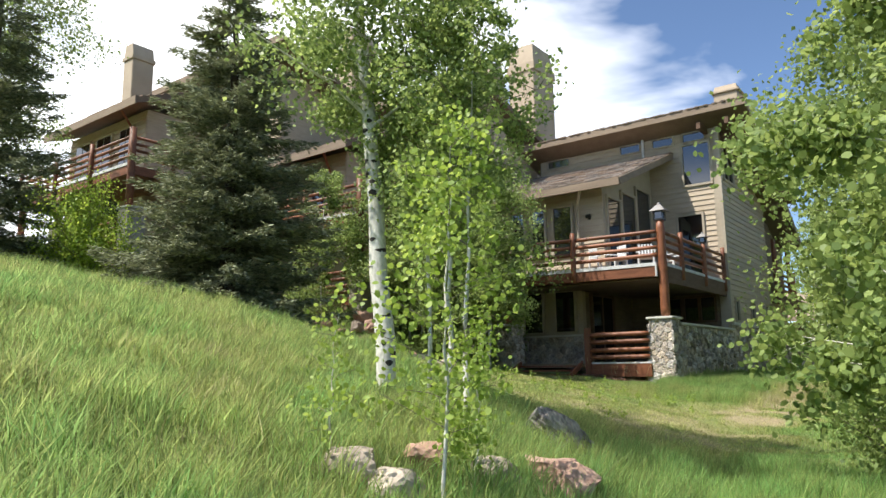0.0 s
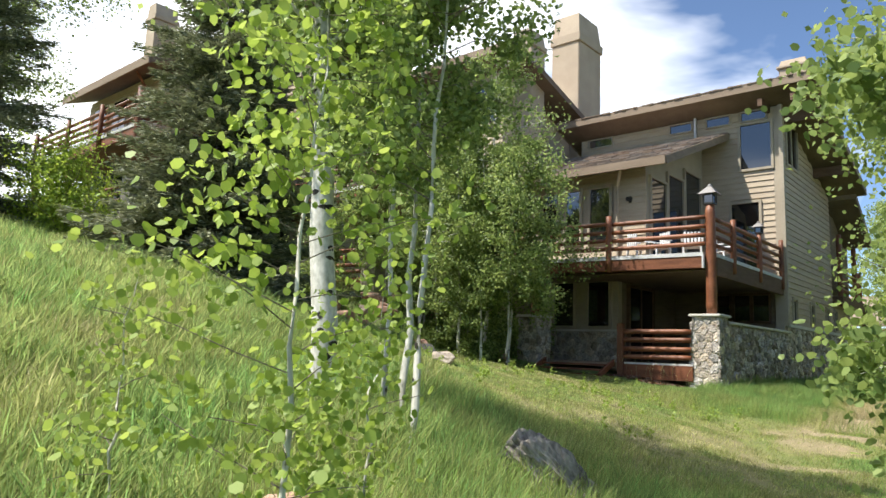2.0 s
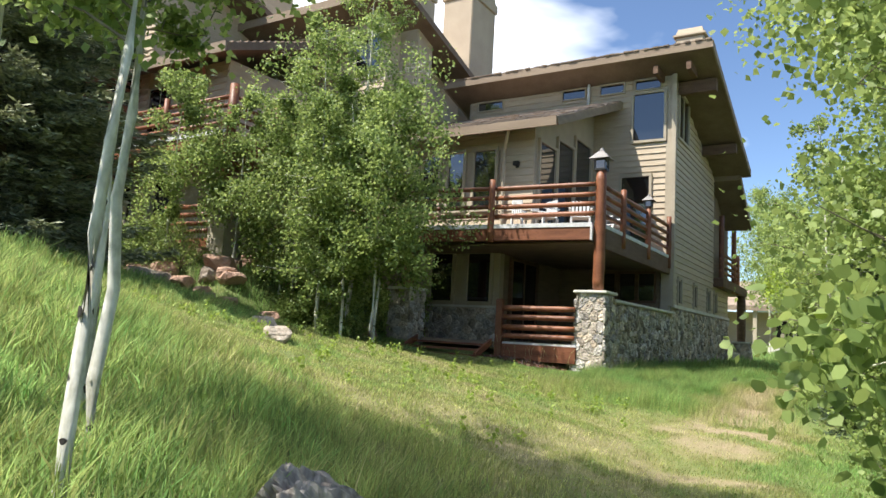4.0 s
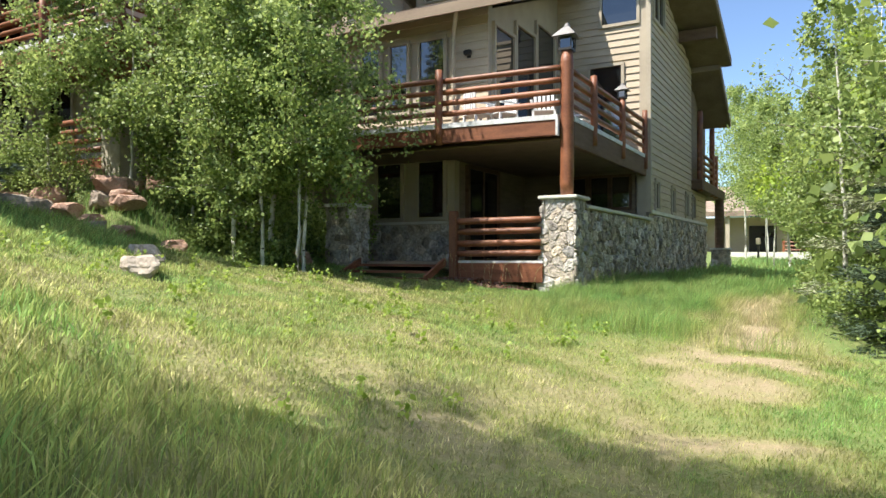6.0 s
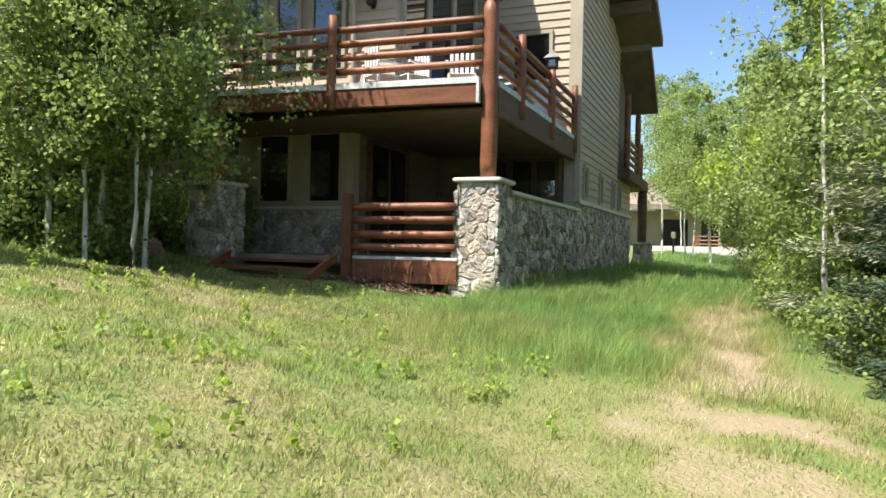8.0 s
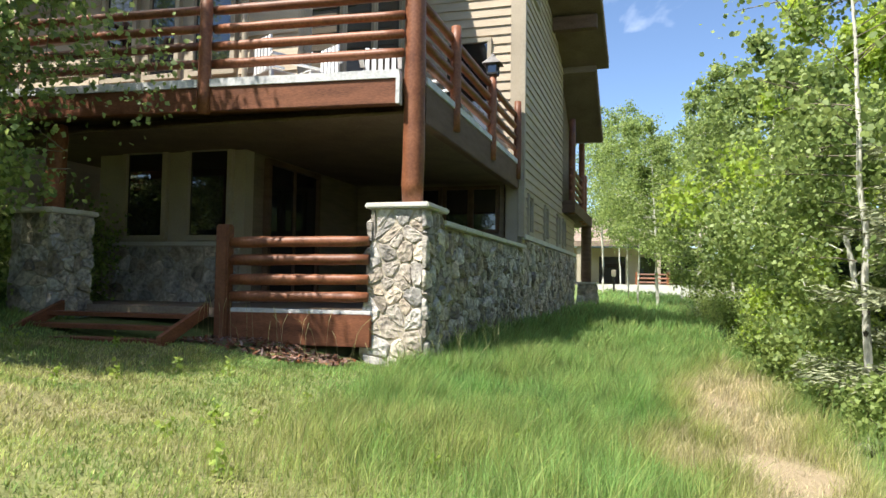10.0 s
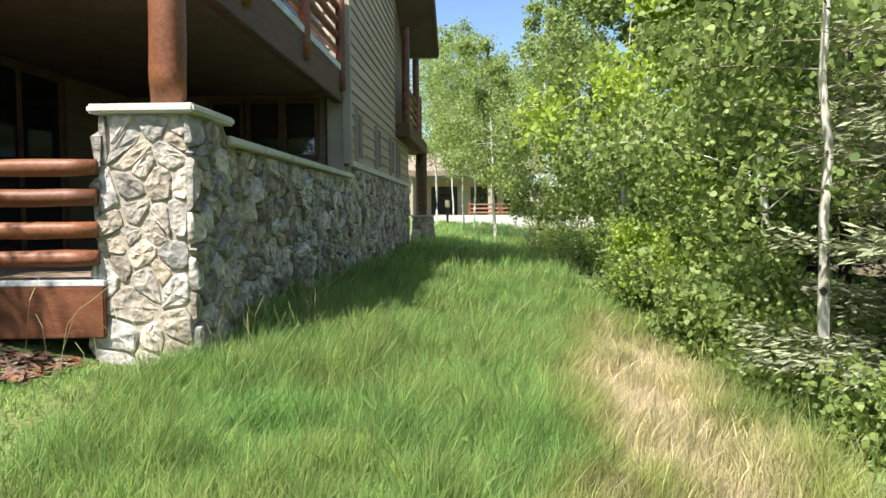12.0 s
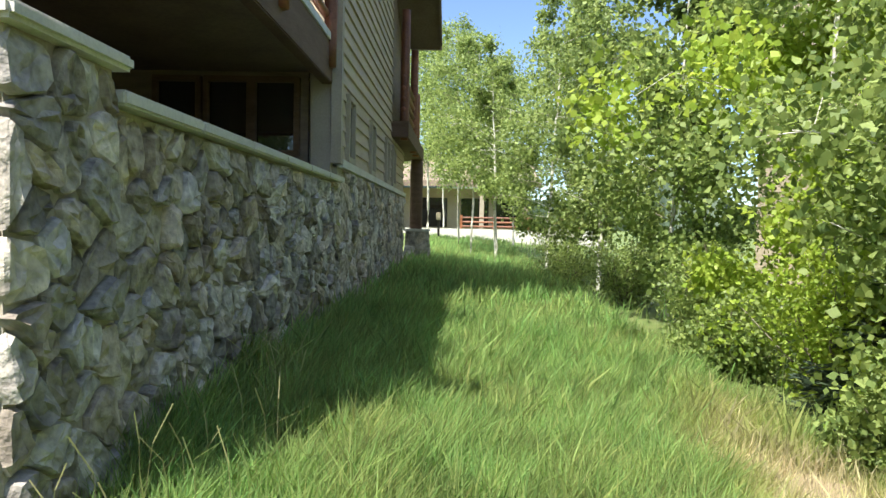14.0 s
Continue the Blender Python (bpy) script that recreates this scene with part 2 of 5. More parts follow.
def logbm(a, b, r0, r1=None, seg=12, wob=0.0, rings=6, bm=None, seed=0):
    """A slightly uneven log from a to b."""
    bm = bm or bmesh.new()
    a, b = Vector(a), Vector(b)
    r1 = r0 if r1 is None else r1
    q = (b - a).to_track_quat("Z", "Y")
    prev = None
    for i in range(rings + 1):
        t = i / rings
        c = a.lerp(b, t)
        ring = []
        for j in range(seg):
            th = 2 * math.pi * j / seg
            rr = (r0 + (r1 - r0) * t) * (1 + wob * noise.noise((i * 0.9 + seed, math.cos(th) * 1.3, math.sin(th) * 1.3 + seed * 0.7)))
            if i in (0, rings):
                rr *= 0.93
            ring.append(bm.verts.new(c + q @ Vector((math.cos(th) * rr, math.sin(th) * rr, 0))))
        if prev:
            for j in range(seg):
                bm.faces.new((prev[j], prev[(j + 1) % seg], ring[(j + 1) % seg], ring[j]))
        else:
            bm.faces.new(list(reversed(ring)))
        prev = ring
    bm.faces.new(prev)
    return bm


def empty(name, m, label, category, group="", kind=""):
    e = new(name)
    e.matrix_world = m
    return tagged(e, label, category, group, kind)


def mesh_np(name, verts, faces, material, parent=None, attr=None, smooth=False):
    """A mesh from arrays; faces all of one size."""
    me = bpy.data.meshes.new(name)
    nf, k = faces.shape
    me.vertices.add(len(verts))
    me.vertices.foreach_set("co", verts.astype(np.float32).ravel())
    me.loops.add(nf * k)
    me.loops.foreach_set("vertex_index", faces.astype(np.int32).ravel())
    me.polygons.add(nf)
    me.polygons.foreach_set("loop_start", np.arange(0, nf * k, k, dtype=np.int32))
    if attr is not None:
        at = me.attributes.new("dry", "FLOAT", "POINT")
        at.data.foreach_set("value", attr.astype(np.float32))
    me.update(calc_edges=True)
    me.materials.append(material)
    if smooth:
        me.polygons.foreach_set("use_smooth", [True] * nf)
    ob = new(name, me)
    if parent:
        ob.parent = parent
    return ob


RNG = np.random.default_rng(7)


# ---------- ground ----------
def path_x(y):
    return -0.3 * np.clip(y, -12, 18)


def ground_z(x, y):
    x, y = np.asarray(x, float), np.asarray(y, float)
    base = np.interp(y, [-30, 0, 7, 9.5, 13, 18, 21, 36, 60, 110], [-1.6, -0.97, -0.86, -0.75, -0.6, -0.36, -0.3, -0.25, 0.25, 0.6])
    k = np.interp(y, [8, 17], [0.27, 0.10])
    u = path_x(y) - x
    left = np.where(u > 0, k * np.minimum(u, 9) + 0.2 * np.clip(u - 9, 0, 60), 0)
    right = np.where(u < 0, 0.045 * np.clip(-u, 0, 14), 0)
    bumps = 0.05 * np.sin(x * 1.1 + 0.4 * y) * np.sin(y * 0.9) + 0.03 * np.sin(x * 2.7 - y * 1.9)
    a, b = np.clip((y - 14.9) / 1.3, 0, 1), np.clip((-13.0 - x) / 2.2, 0, 1)
    terrace = 1.05 * a * a * (3 - 2 * a) * b * b * (3 - 2 * b)
    return base + left - right + bumps + terrace


def vnoise(x, y, scale, seed):
    """Smooth lattice noise from 0 to 1."""
    x, y = np.asarray(x, float) / scale, np.asarray(y, float) / scale
    xi, yi = np.floor(x), np.floor(y)
    fx, fy = x - xi, y - yi
    fx, fy = fx * fx * (3 - 2 * fx), fy * fy * (3 - 2 * fy)

    def lattice(a, b):
        h = np.sin(a * 127.1 + b * 311.7 + seed * 74.7) * 43758.5453
        return h - np.floor(h)
    top = lattice(xi, yi) * (1 - fx) + lattice(xi + 1, yi) * fx
    low = lattice(xi, yi + 1) * (1 - fx) + lattice(xi + 1, yi + 1) * fx
    return top * (1 - fy) + low * fy


def dryness(x, y):
    """0 lush green, 1 straw."""
    x, y = np.asarray(x, float), np.asarray(y, float)
    n1 = vnoise(x, y, 2.3, 1) * 0.6 + vnoise(x, y, 0.9, 2) * 0.4
    n2 = vnoise(x, y, 0.55, 3) * 0.6 + vnoise(x, y, 0.2, 4) * 0.4
    xs = np.interp(y, [6, 14, 17.5, 22, 30], [-4.1, -3.4, -3.45, -3.5, -3.5]) + 0.5 * (vnoise(x * 0.3, y, 1.1, 5) - 0.5)
    w = np.interp(y, [6, 13, 17, 26, 30], [2.1, 1.7, 0.95, 0.5, 0.15])
    strip = np.clip(1.5 - np.abs(x - xs) / w - 0.7 * vnoise(x, y, 0.35, 6), 0, 1) * np.interp(y, [6, 9, 13, 16, 21.5, 24.5], [0.25, 0.5, 0.85, 1, 1, 0])
    strip = strip * (1 - np.interp(y, [15, 17], [0.75, 0.15]) * np.clip(vnoise(x, y, 0.6, 11) * 2.4 - 0.9, 0, 1))
    u = path_x(y) - x
    lawn = np.clip((y - 8.0) / 2, 0, 1) * np.clip((19.3 - y) / 1.5, 0, 1) * np.clip((u + 1) / 1, 0, 1) * np.clip((9 - u) / 3, 0, 1)
    lush = np.clip((y - 16.3) / 2.5, 0, 1) * np.clip((-4.05 - x) / 0.5, 0, 1) * np.clip((x + 7.2) / 0.5, 0, 1)
    d = 0.06 + 0.25 * n1 * n2 + 0.5 * lawn * (0.15 + n2 * 0.6) * (0.4 + n1)
    d = d * (1 - 0.6 * lush) + 0.12 * lush * n1
    hill = np.clip((9.5 - y) / 2, 0, 1) * np.clip((u - 0.6) / 1.5, 0, 1)
    d = d + hill * 0.2 * n1
    return np.clip(np.maximum(d, strip * (0.55 + 0.45 * n2)), 0, 1)


def grid_sheet(name, xs, ys):
    X, Y = np.meshgrid(xs, ys)
    v = np.stack([X, Y, ground_z(X, Y)], -1).reshape(-1, 3)
    nx, ny = len(xs), len(ys)
    i = np.arange(nx - 1)[None, :] + nx * np.arange(ny - 1)[:, None]
    f = np.stack([i, i + 1, i + 1 + nx, i + nx], -1).reshape(-1, 4)
    return mesh_np(name, v, f, M_SOIL, attr=dryness(v[:, 0], v[:, 1]), smooth=True)


gx = np.concatenate([np.linspace(-900, -60, 12), np.arange(-55, -16, 1.5), np.arange(-16, 4, 0.16), np.arange(4, 40, 2.0), np.linspace(45, 900, 12)])
gy = np.concatenate([np.linspace(-900, -20, 12), np.arange(-15, 1, 1.0), np.arange(1, 34, 0.16), np.arange(34, 120, 2.0), np.linspace(130, 900, 12)])
tagged(grid_sheet("ground", gx, gy), "grassy hillside with worn straw-coloured path", "ground", kind="structure")


# ---------- house ----------
FRONT = Matrix.Translation((-7.2, 19.85, 0)) @ Matrix.Rotation(math.atan(0.082), 4, "Z")


def wall(name, x0, x1, y0, y1, z0, z1, material, label):
    return tagged(obj(name, boxbm(x0, x1, y0, y1, z0, z1), material), label, "wall", kind="structure")


HALF = boxbm(0, 1, -0.5, 0.5, 0, 1)
for v in HALF.verts:
    if v.co.z > 0.5:
        v.co.y *= 0.3
BOARD = bpy.data.meshes.new("siding_board")
HALF.to_mesh(BOARD)
HALF.free()
BOARD.materials.append(M_SIDING)


def siding(parent, origin, direction, z0, z1, length_at, step=0.2, proud=0.095):
    """Lap boards over a wall face; length_at(z) gives (start, end) stretches along the wall."""
    ang = math.atan2(direction[1], direction[0])
    z = z0
    while z < z1 - 0.03:
        for s0, s1 in length_at(z + step / 2):
            if s1 - s0 > 0.05:
                b = new("siding_board", BOARD)
                b.parent = parent
                b.matrix_world = Matrix.Translation((origin[0] + direction[0] * s0, origin[1] + direction[1] * s0, z)) @ Matrix.Rotation(ang, 4, "Z") @ Matrix.Diagonal((s1 - s0, proud, min(step + 0.012, z1 - z), 1))
        z += step


def cut(s0, s1, holes):
    """Stretches of s0..s1 outside the holes."""
    out, s = [], s0
    for a, b in sorted(holes):
        if a > s:
            out.append((s, min(a, s1)))
        s = max(s, b)
    if s < s1:
        out.append((s, s1))
    return out


def window(name, m, w, h, label, mull=0, frame_mat=None, trimw=0.09, kind="structure"):
    """A window in local x,z with the front facing -y; origin at lower left."""
    e = empty(name, m, label, "window", kind=kind)
    fm = frame_mat or M_TRIM
    for (a, b, c, d) in ((-trimw, w + trimw, -trimw, 0), (-trimw, w + trimw, h, h + trimw), (-trimw, 0, 0, h), (w, w + trimw, 0, h)):
        part("window_frame", boxbm(a, b, -0.07, 0.05, c, d, bevel=0.006), fm, e)
    for i in range(mull):
        xx = w * (i + 1) / (mull + 1)
        part("mullion", boxbm(xx - 0.03, xx + 0.03, -0.045, 0.02, 0, h), fm, e)
    for i in range(mull + 1):
        a, b = w * i / (mull + 1), w * (i + 1) / (mull + 1)
        part("pane", boxbm(a + 0.005, b - 0.005, -0.012, 0.0, 0.005, h - 0.005), M_GLASS, e)
    return e


def at(x, y, z, turn=0):
    return pose(x, y, z, 0, 0, turn)


def roof_z(y):
    return 9.75 - 0.30 * (y - 25.4)


# side wall along x = -6.9
side = tagged(new("wall_east"), "tan lap-sided house wall over fieldstone base", "wall", kind="structure")
wb = bmesh.new()
pts = [(26.4, 1.8), (36.0, 1.8), (36.0, 3.25), (32.8, 3.25), (32.8, roof_z(32.8) - 0.25), (26.4, roof_z(26.4) - 0.25)]
fa = [wb.verts.new((-6.95, y, z)) for y, z in pts]
fb = [wb.verts.new((-7.2, y, z)) for y, z in pts]
wb.faces.new(fa)
wb.faces.new(list(reversed(fb)))
for i in range(len(pts)):
    j = (i + 1) % len(pts)
    wb.faces.new((fa[j], fa[i], fb[i], fb[j]))
part("wall_core", wb, M_TRIM, side)


def side_len(z):
    end = 36.0 if z < 3.25 else min(32.8, 25.4 + (9.45 - z) / 0.30)
    holes = []
    if z < 2.75:
        holes = [(26.9 - 26.3, 27.5 - 26.3), (29.2 - 26.3, 29.8 - 26.3), (31.5 - 26.3, 32.1 - 26.3), (32.8 - 26.3, 33.4 - 26.3)]
    if 7.25 < z < 8.8:
        holes = [(26.75 - 26.3, 28.25 - 26.3)]
    return cut(0.08, end - 26.3, holes)


part("corner_board", boxbm(-6.99, -6.86, 26.26, 26.4, 1.8, 9.2), M_TRIM, side)
for yy in (26.9, 29.2, 31.5, 32.8):
    window("window_side", at(-6.93, yy + 0.09, 1.95, 90), 0.42, 0.75, "narrow dark side window in tan trim", trimw=0.08)
window("window_side", at(-6.93, 26.85, 7.3, 90), 1.3, 1.45, "tall side window with tan trim", mull=1)
part("trim_band", boxbm(-6.98, -6.85, 26.4, 36.0, 1.76, 1.86), M_CAP, side, "grey sill band on the stone")

# front walls
front = tagged(new("wall_south"), "sunlit tan lap siding on upper storey", "wall", kind="structure")
part("wall_core", boxbm(-14.5, -6.96, 26.45, 26.7, 0.3, 9.28), M_TRIM, front)


def front_len(z):
    holes = []
    if 7.05 < z < 8.75:
        holes.append((1.5, 2.7))
    if 3.3 < z < 6.1:
        holes.append((1.15, 2.2))
    if z > 8.8:
        holes += [(-4.4, -3.3), (-1.0, -0.1), (0.35, 1.15), (1.5, 2.4)]
    return cut(0.0 if z < 8.45 else -4.6, 2.85, holes)


window("window_front", at(-8.25, 26.42, 7.15), 0.98, 1.55, "upper window reflecting pale sky, tan trim")
window("window_front", at(-8.6, 26.42, 3.45), 0.9, 2.5, "dark glazed deck door in tan trim", mull=0)
for xa, xb in ((-14.1, -13.1), (-10.75, -9.95), (-9.4, -8.6), (-8.2, -7.4)):
    window("window_clerestory", at(xa, 26.42, 8.86), xb - xa, 0.3, "small clerestory window under the eave", trimw=0.05)
for xa in (-9.2, -8.55, -7.95):
    window("window_patio", at(xa, 26.36, 1.95), 0.48, 0.85, "dark patio window under the deck", trimw=0.07, frame_mat=M_DARKBEAM)
# bay walls
bay = tagged(new("wall_bay"), "shaded tan bay wall with lap siding", "wall", kind="structure")
part("wall_core", boxbm(-16.0, -9.6, 21.75, 21.95, 3.3, 6.6), M_TRIM, bay)
rw = boxbm(-9.8, -9.6, 21.95, 26.44, 3.3, 6.5)
for v in rw.verts:
    if v.co.z > 6:
        v.co.z += 0.39 * (v.co.y - 21.95)
part("wall_core", rw, M_TRIM, bay)
lower = tagged(new("wall_lower"), "shaded lower wall with tan trim", "wall", kind="structure")
part("wall_core", boxbm(-13.5, -10.62, 21.95, 22.2, 1.42, 3.0), M_TRIM, lower)
part("stone_base", boxbm(-13.5, -10.62, 21.87, 22.2, 0.2, 1.38), M_MORTAR, lower, "grey fieldstone base")
part("ledge", boxbm(-13.5, -10.6, 21.82, 22.2, 1.38, 1.44, bevel=0.01), M_CAP, lower)
# deep patio walls: balcony shade put into the colour, brown instead of tan
part("wall_core", boxbm(-10.8, -10.62, 22.2, 26.45, 0.2, 3.0), M_SHADED_BROWN, lower)
part("wall_core", boxbm(-10.62, -7.3, 26.38, 26.44, 0.2, 3.0), M_SHADED_BROWN, lower)
for xa in (-12.88, -11.63):
    window("window_lower", at(xa, 21.93, 1.55), 0.72, 1.38, "tall dark lower window in tan trim")
window("door_patio", at(-10.58, 22.6, 0.5, 90), 1.7, 2.3, "dark sliding patio door", mull=1, frame_mat=M_DARKBEAM)
for xa, ww in ((-13.25, 0.55), (-12.35, 0.5), (-11.47, 0.68)):
    window("window_bay", at(xa, 21.73, 4.2), ww, 1.7, "tall bay window in pale trim", frame_mat=M_TRIM)
for ya, ww in ((22.0, 1.1), (23.3, 1.2), (24.7, 1.3)):
    window("window_return", at(-9.58, ya, 3.5, 90), ww, 2.6 + 0.3 * (ya - 22), "tall glazed door panel beside the deck")

# roofs: shakes in courses
SHK = boxbm(-0.5, 0.5, 0, 1, 0, 1)
SHAKE = bpy.data.meshes.new("shake")
SHK.to_mesh(SHAKE)
SHK.free()
SHAKE.materials.append(M_SHINGLE)


def roof(name, x0, x1, ylow, zlow, yhigh, zhigh, label, thick=0.22, parts=True, fascia=M_FASCIA):
    r = tagged(new(name), label, "roof", kind="structure")
    bm = bmesh.new()
    vs = []
    for x in (x0, x1):
        for y, z in ((ylow, zlow), (yhigh, zhigh)):
            vs.append((bm.verts.new((x, y, z)), bm.verts.new((x, y, z - thick))))
    (a, a2), (b, b2), (c, c2), (d, d2) = vs
    for f in ((a, c, d, b), (a2, b2, d2, c2), (a, a2, c2, c), (b, d, d2, b2), (a, b, b2, a2), (c, c2, d2, d)):
        bm.faces.new(f)
    bmesh.ops.recalc_face_normals(bm, faces=bm.faces)
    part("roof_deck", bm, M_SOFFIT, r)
    run = math.hypot(yhigh - ylow, zhigh - zlow)
    tilt = math.atan2(zhigh - zlow, yhigh - ylow)
    # fascia boards
    for y, z in ((ylow, zlow), (yhigh, zhigh)):
        o = -0.05 if (y < (ylow + yhigh) / 2) else 0.05
        part("fascia", boxbm(x0 - 0.04, x1 + 0.04, min(y, y + o), max(y, y + o), z - 0.24, z + 0.0), fascia, r)
    for x, s in ((x0, -1), (x1, 1)):
        bmr = boxbm(0, 0.05, 0, run, -0.24, 0.0)
        ob = part("bargeboard", bmr, fascia, r)
        ob.matrix_world = Matrix.Translation((x + (0.0 if s > 0 else -0.05), ylow, zlow)) @ Matrix.Rotation(tilt, 4, "X")
    if parts:
        rnd = random.Random(5)
        rows = int(run / 0.24)
        for i in range(rows):
            x = x0
            while x < x1 - 0.05:
                w = min(rnd.uniform(0.28, 0.6), x1 - x)
                t = new("shake", SHAKE)
                t.parent = r
                s = i * 0.24 + rnd.uniform(-0.025, 0.025)
                t.matrix_world = Matrix.Translation((x + w / 2, ylow, zlow)) @ Matrix.Rotation(tilt, 4, "X") @ Matrix.Translation((0, s, 0.004)) @ Matrix.Rotation(-0.07, 4, "X") @ Matrix.Diagonal((w - 0.02, 0.36, 0.03 + 0.03 * rnd.random(), 1))
                x += w
    return r


roof("roof_bay", -15.5, -8.68, 20.95, 6.42, 26.42, 8.55, "weathered cedar shake roof over the bay")
main_roof = roof("roof_main", -15.0, -5.65, 25.4, 9.75, 33.0, roof_z(33.0), "brown shake shed roof with deep eaves", parts=False)
bm = bmesh.new()
for i in range(60):
    rr = random.Random(i)
    boxbm(-15.0 + i * 0.156, -15.0 + i * 0.156 + 0.15, 25.3 + rr.uniform(0, 0.05), 26.0, 9.755, 9.785 + rr.uniform(0, 0.025), bm=bm)
tagged(part("shake_edge", bm, M_SHINGLE2, main_roof), kind="stuff")
roof("roof_rear", -13.0, -6.0, 32.9, 7.35, 35.7, 5.8, "small rear porch roof", parts=False)
for xx, zz in ((-6.4, 0.3), (-7.4, 0.3)):
    part("rafter", boxbm(xx, xx + 0.14, 25.5, 26.4, 9.0, 9.25), M_DARKBEAM, main_roof)
part("purlin", boxbm(-6.9, -5.75, 30.4, 30.65, 7.55, 7.9), M_DARKBEAM, main_roof)
part("purlin", boxbm(-6.9, -5.75, 26.7, 26.95, 8.65, 9.05), M_DARKBEAM, main_roof)
pipe = tagged(obj("downpipe", boxbm(-9.83, -9.75, 26.28, 26.36, 8.5, 9.4), M_FLASH), "pale metal downpipe from eave to lower roof", "downpipe")
pb = bmesh.new()
logbm((-10.05, 21.0, 6.4), (-10.45, 21.55, 5.85), 0.05, bm=pb, rings=2)
logbm((-10.45, 21.55, 5.85), (-10.5, 21.66, 3.4), 0.05, bm=pb, rings=2)
tagged(obj("downpipe", pb, M_TRIM), "tan bent downpipe on the bay wall", "downpipe")


def chimney(x0, x1, y0, y1, z0, z1, label):
    e = empty("chimney", at((x0 + x1) / 2, (y0 + y1) / 2, z0), label, "chimney")
    w, d, h = (x1 - x0) / 2, (y1 - y0) / 2, z1 - z0
    part("shaft", boxbm(-w, w, -d, d, 0, h * 0.86, bevel=0.03), M_STUCCO, e)
    part("band", boxbm(-w - 0.07, w + 0.07, -d - 0.07, d + 0.07, h * 0.86, h * 0.90, bevel=0.02), M_STUCCO, e)
    bm = boxbm(-w, w, -d, d, h * 0.90, h)
    for v in bm.verts:
        if v.co.z > h * 0.95:
            v.co.x *= 0.86
            v.co.y *= 0.86
    part("cap", bm, M_STUCCO, e)
    return e


chimney(-7.15, -6.25, 27.2, 28.2, 8.9, 11.1, "short tan stucco chimney on the shed roof")
chimney(-16.95, -15.55, 28.0, 30.0, 6.0, 15.9, "tall tan stucco chimney with banded top")

# decks
updeck = empty("upper_deck", at(-10, 22, 3.3), "stained timber balcony deck with white-edged floor", "deck")


def wpart(name, bm, material, parent, label="", smooth=False):
    """A part given in world coordinates."""
    ob = part(name, bm, material, parent, label, smooth)
    ob.matrix_parent_inverse = parent.matrix_world.inverted()
    return ob


bpy.context.view_layer.update()
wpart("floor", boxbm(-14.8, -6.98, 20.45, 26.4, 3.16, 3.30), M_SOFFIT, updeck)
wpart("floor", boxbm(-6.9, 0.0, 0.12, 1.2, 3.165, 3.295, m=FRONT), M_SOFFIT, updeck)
wpart("front_beam", boxbm(-7.4, 0.0, 0.0, 0.12, 2.95, 3.26, m=FRONT, bevel=0.012), M_BEAM, updeck, "red-brown stained front beam")
wpart("edge_strip", boxbm(-7.4, 0.0, -0.02, 0.12, 3.26, 3.36, m=FRONT), M_FLASH, updeck, "weathered white edge strip")
wpart("side_beam", boxbm(-7.12, -6.98, 20.2, 26.3, 2.78, 3.26, bevel=0.012), M_DARKBEAM, updeck)
wpart("edge_strip", boxbm(-7.12, -6.96, 20.2, 26.3, 3.26, 3.35), M_FLASH, updeck, "weathered white edge strip")
wpart("end_block", boxbm(-0.035, 0.012, -0.03, 0.1, 2.95, 3.30, m=FRONT), M_FLASH, updeck, "pale painted end cap")
for i in range(8):
    yy = 20.7 + i * 0.7
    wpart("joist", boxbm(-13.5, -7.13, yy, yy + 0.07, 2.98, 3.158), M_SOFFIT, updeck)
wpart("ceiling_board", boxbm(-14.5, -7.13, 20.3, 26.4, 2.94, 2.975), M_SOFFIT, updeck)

rail = empty("deck_railing", at(-9.7, 19.8, 3.3), "red-brown peeled log railing around the balcony", "railing")
bpy.context.view_layer.update()
for k, zz in enumerate((3.58, 3.81, 4.04, 4.28)):
    for a, b in ((-7.3, -2.62), (-2.5, 0.02)):
        wpart("rail", logbm(FRONT @ Vector((a, 0.1, zz)), FRONT @ Vector((b, 0.1, zz + 0.015)), 0.062, 0.058, 12, 0.18, 10, seed=k * 3 + a), M_LOG, rail, smooth=True)
    wpart("rail", logbm((-7.05, 20.2, zz), (-7.03, 26.2, zz - 0.0), 0.06, 0.055, 12, 0.18, 14, seed=k + 40), M_LOG, rail, smooth=True)
wpart("post", logbm(FRONT @ Vector((-2.56, 0.0, 2.92)), FRONT @ Vector((-2.56, 0.0, 4.5)), 0.085, 0.08, 12, 0.1, 6, seed=3), M_LOG, rail, smooth=True)
for yy, top in ((21.5, 4.45), (23.8, 4.42)):
    wpart("post", logbm((-6.98, yy, 2.95), (-6.98, yy, top), 0.08, 0.075, 12, 0.1, 6, seed=yy), M_LOG, rail, smooth=True)
wpart("post", logbm((-6.98, 26.1, 2.95), (-6.98, 26.1, 4.55), 0.08, 0.075, 12, 0.1, 6, seed=9), M_LOG, rail, smooth=True)


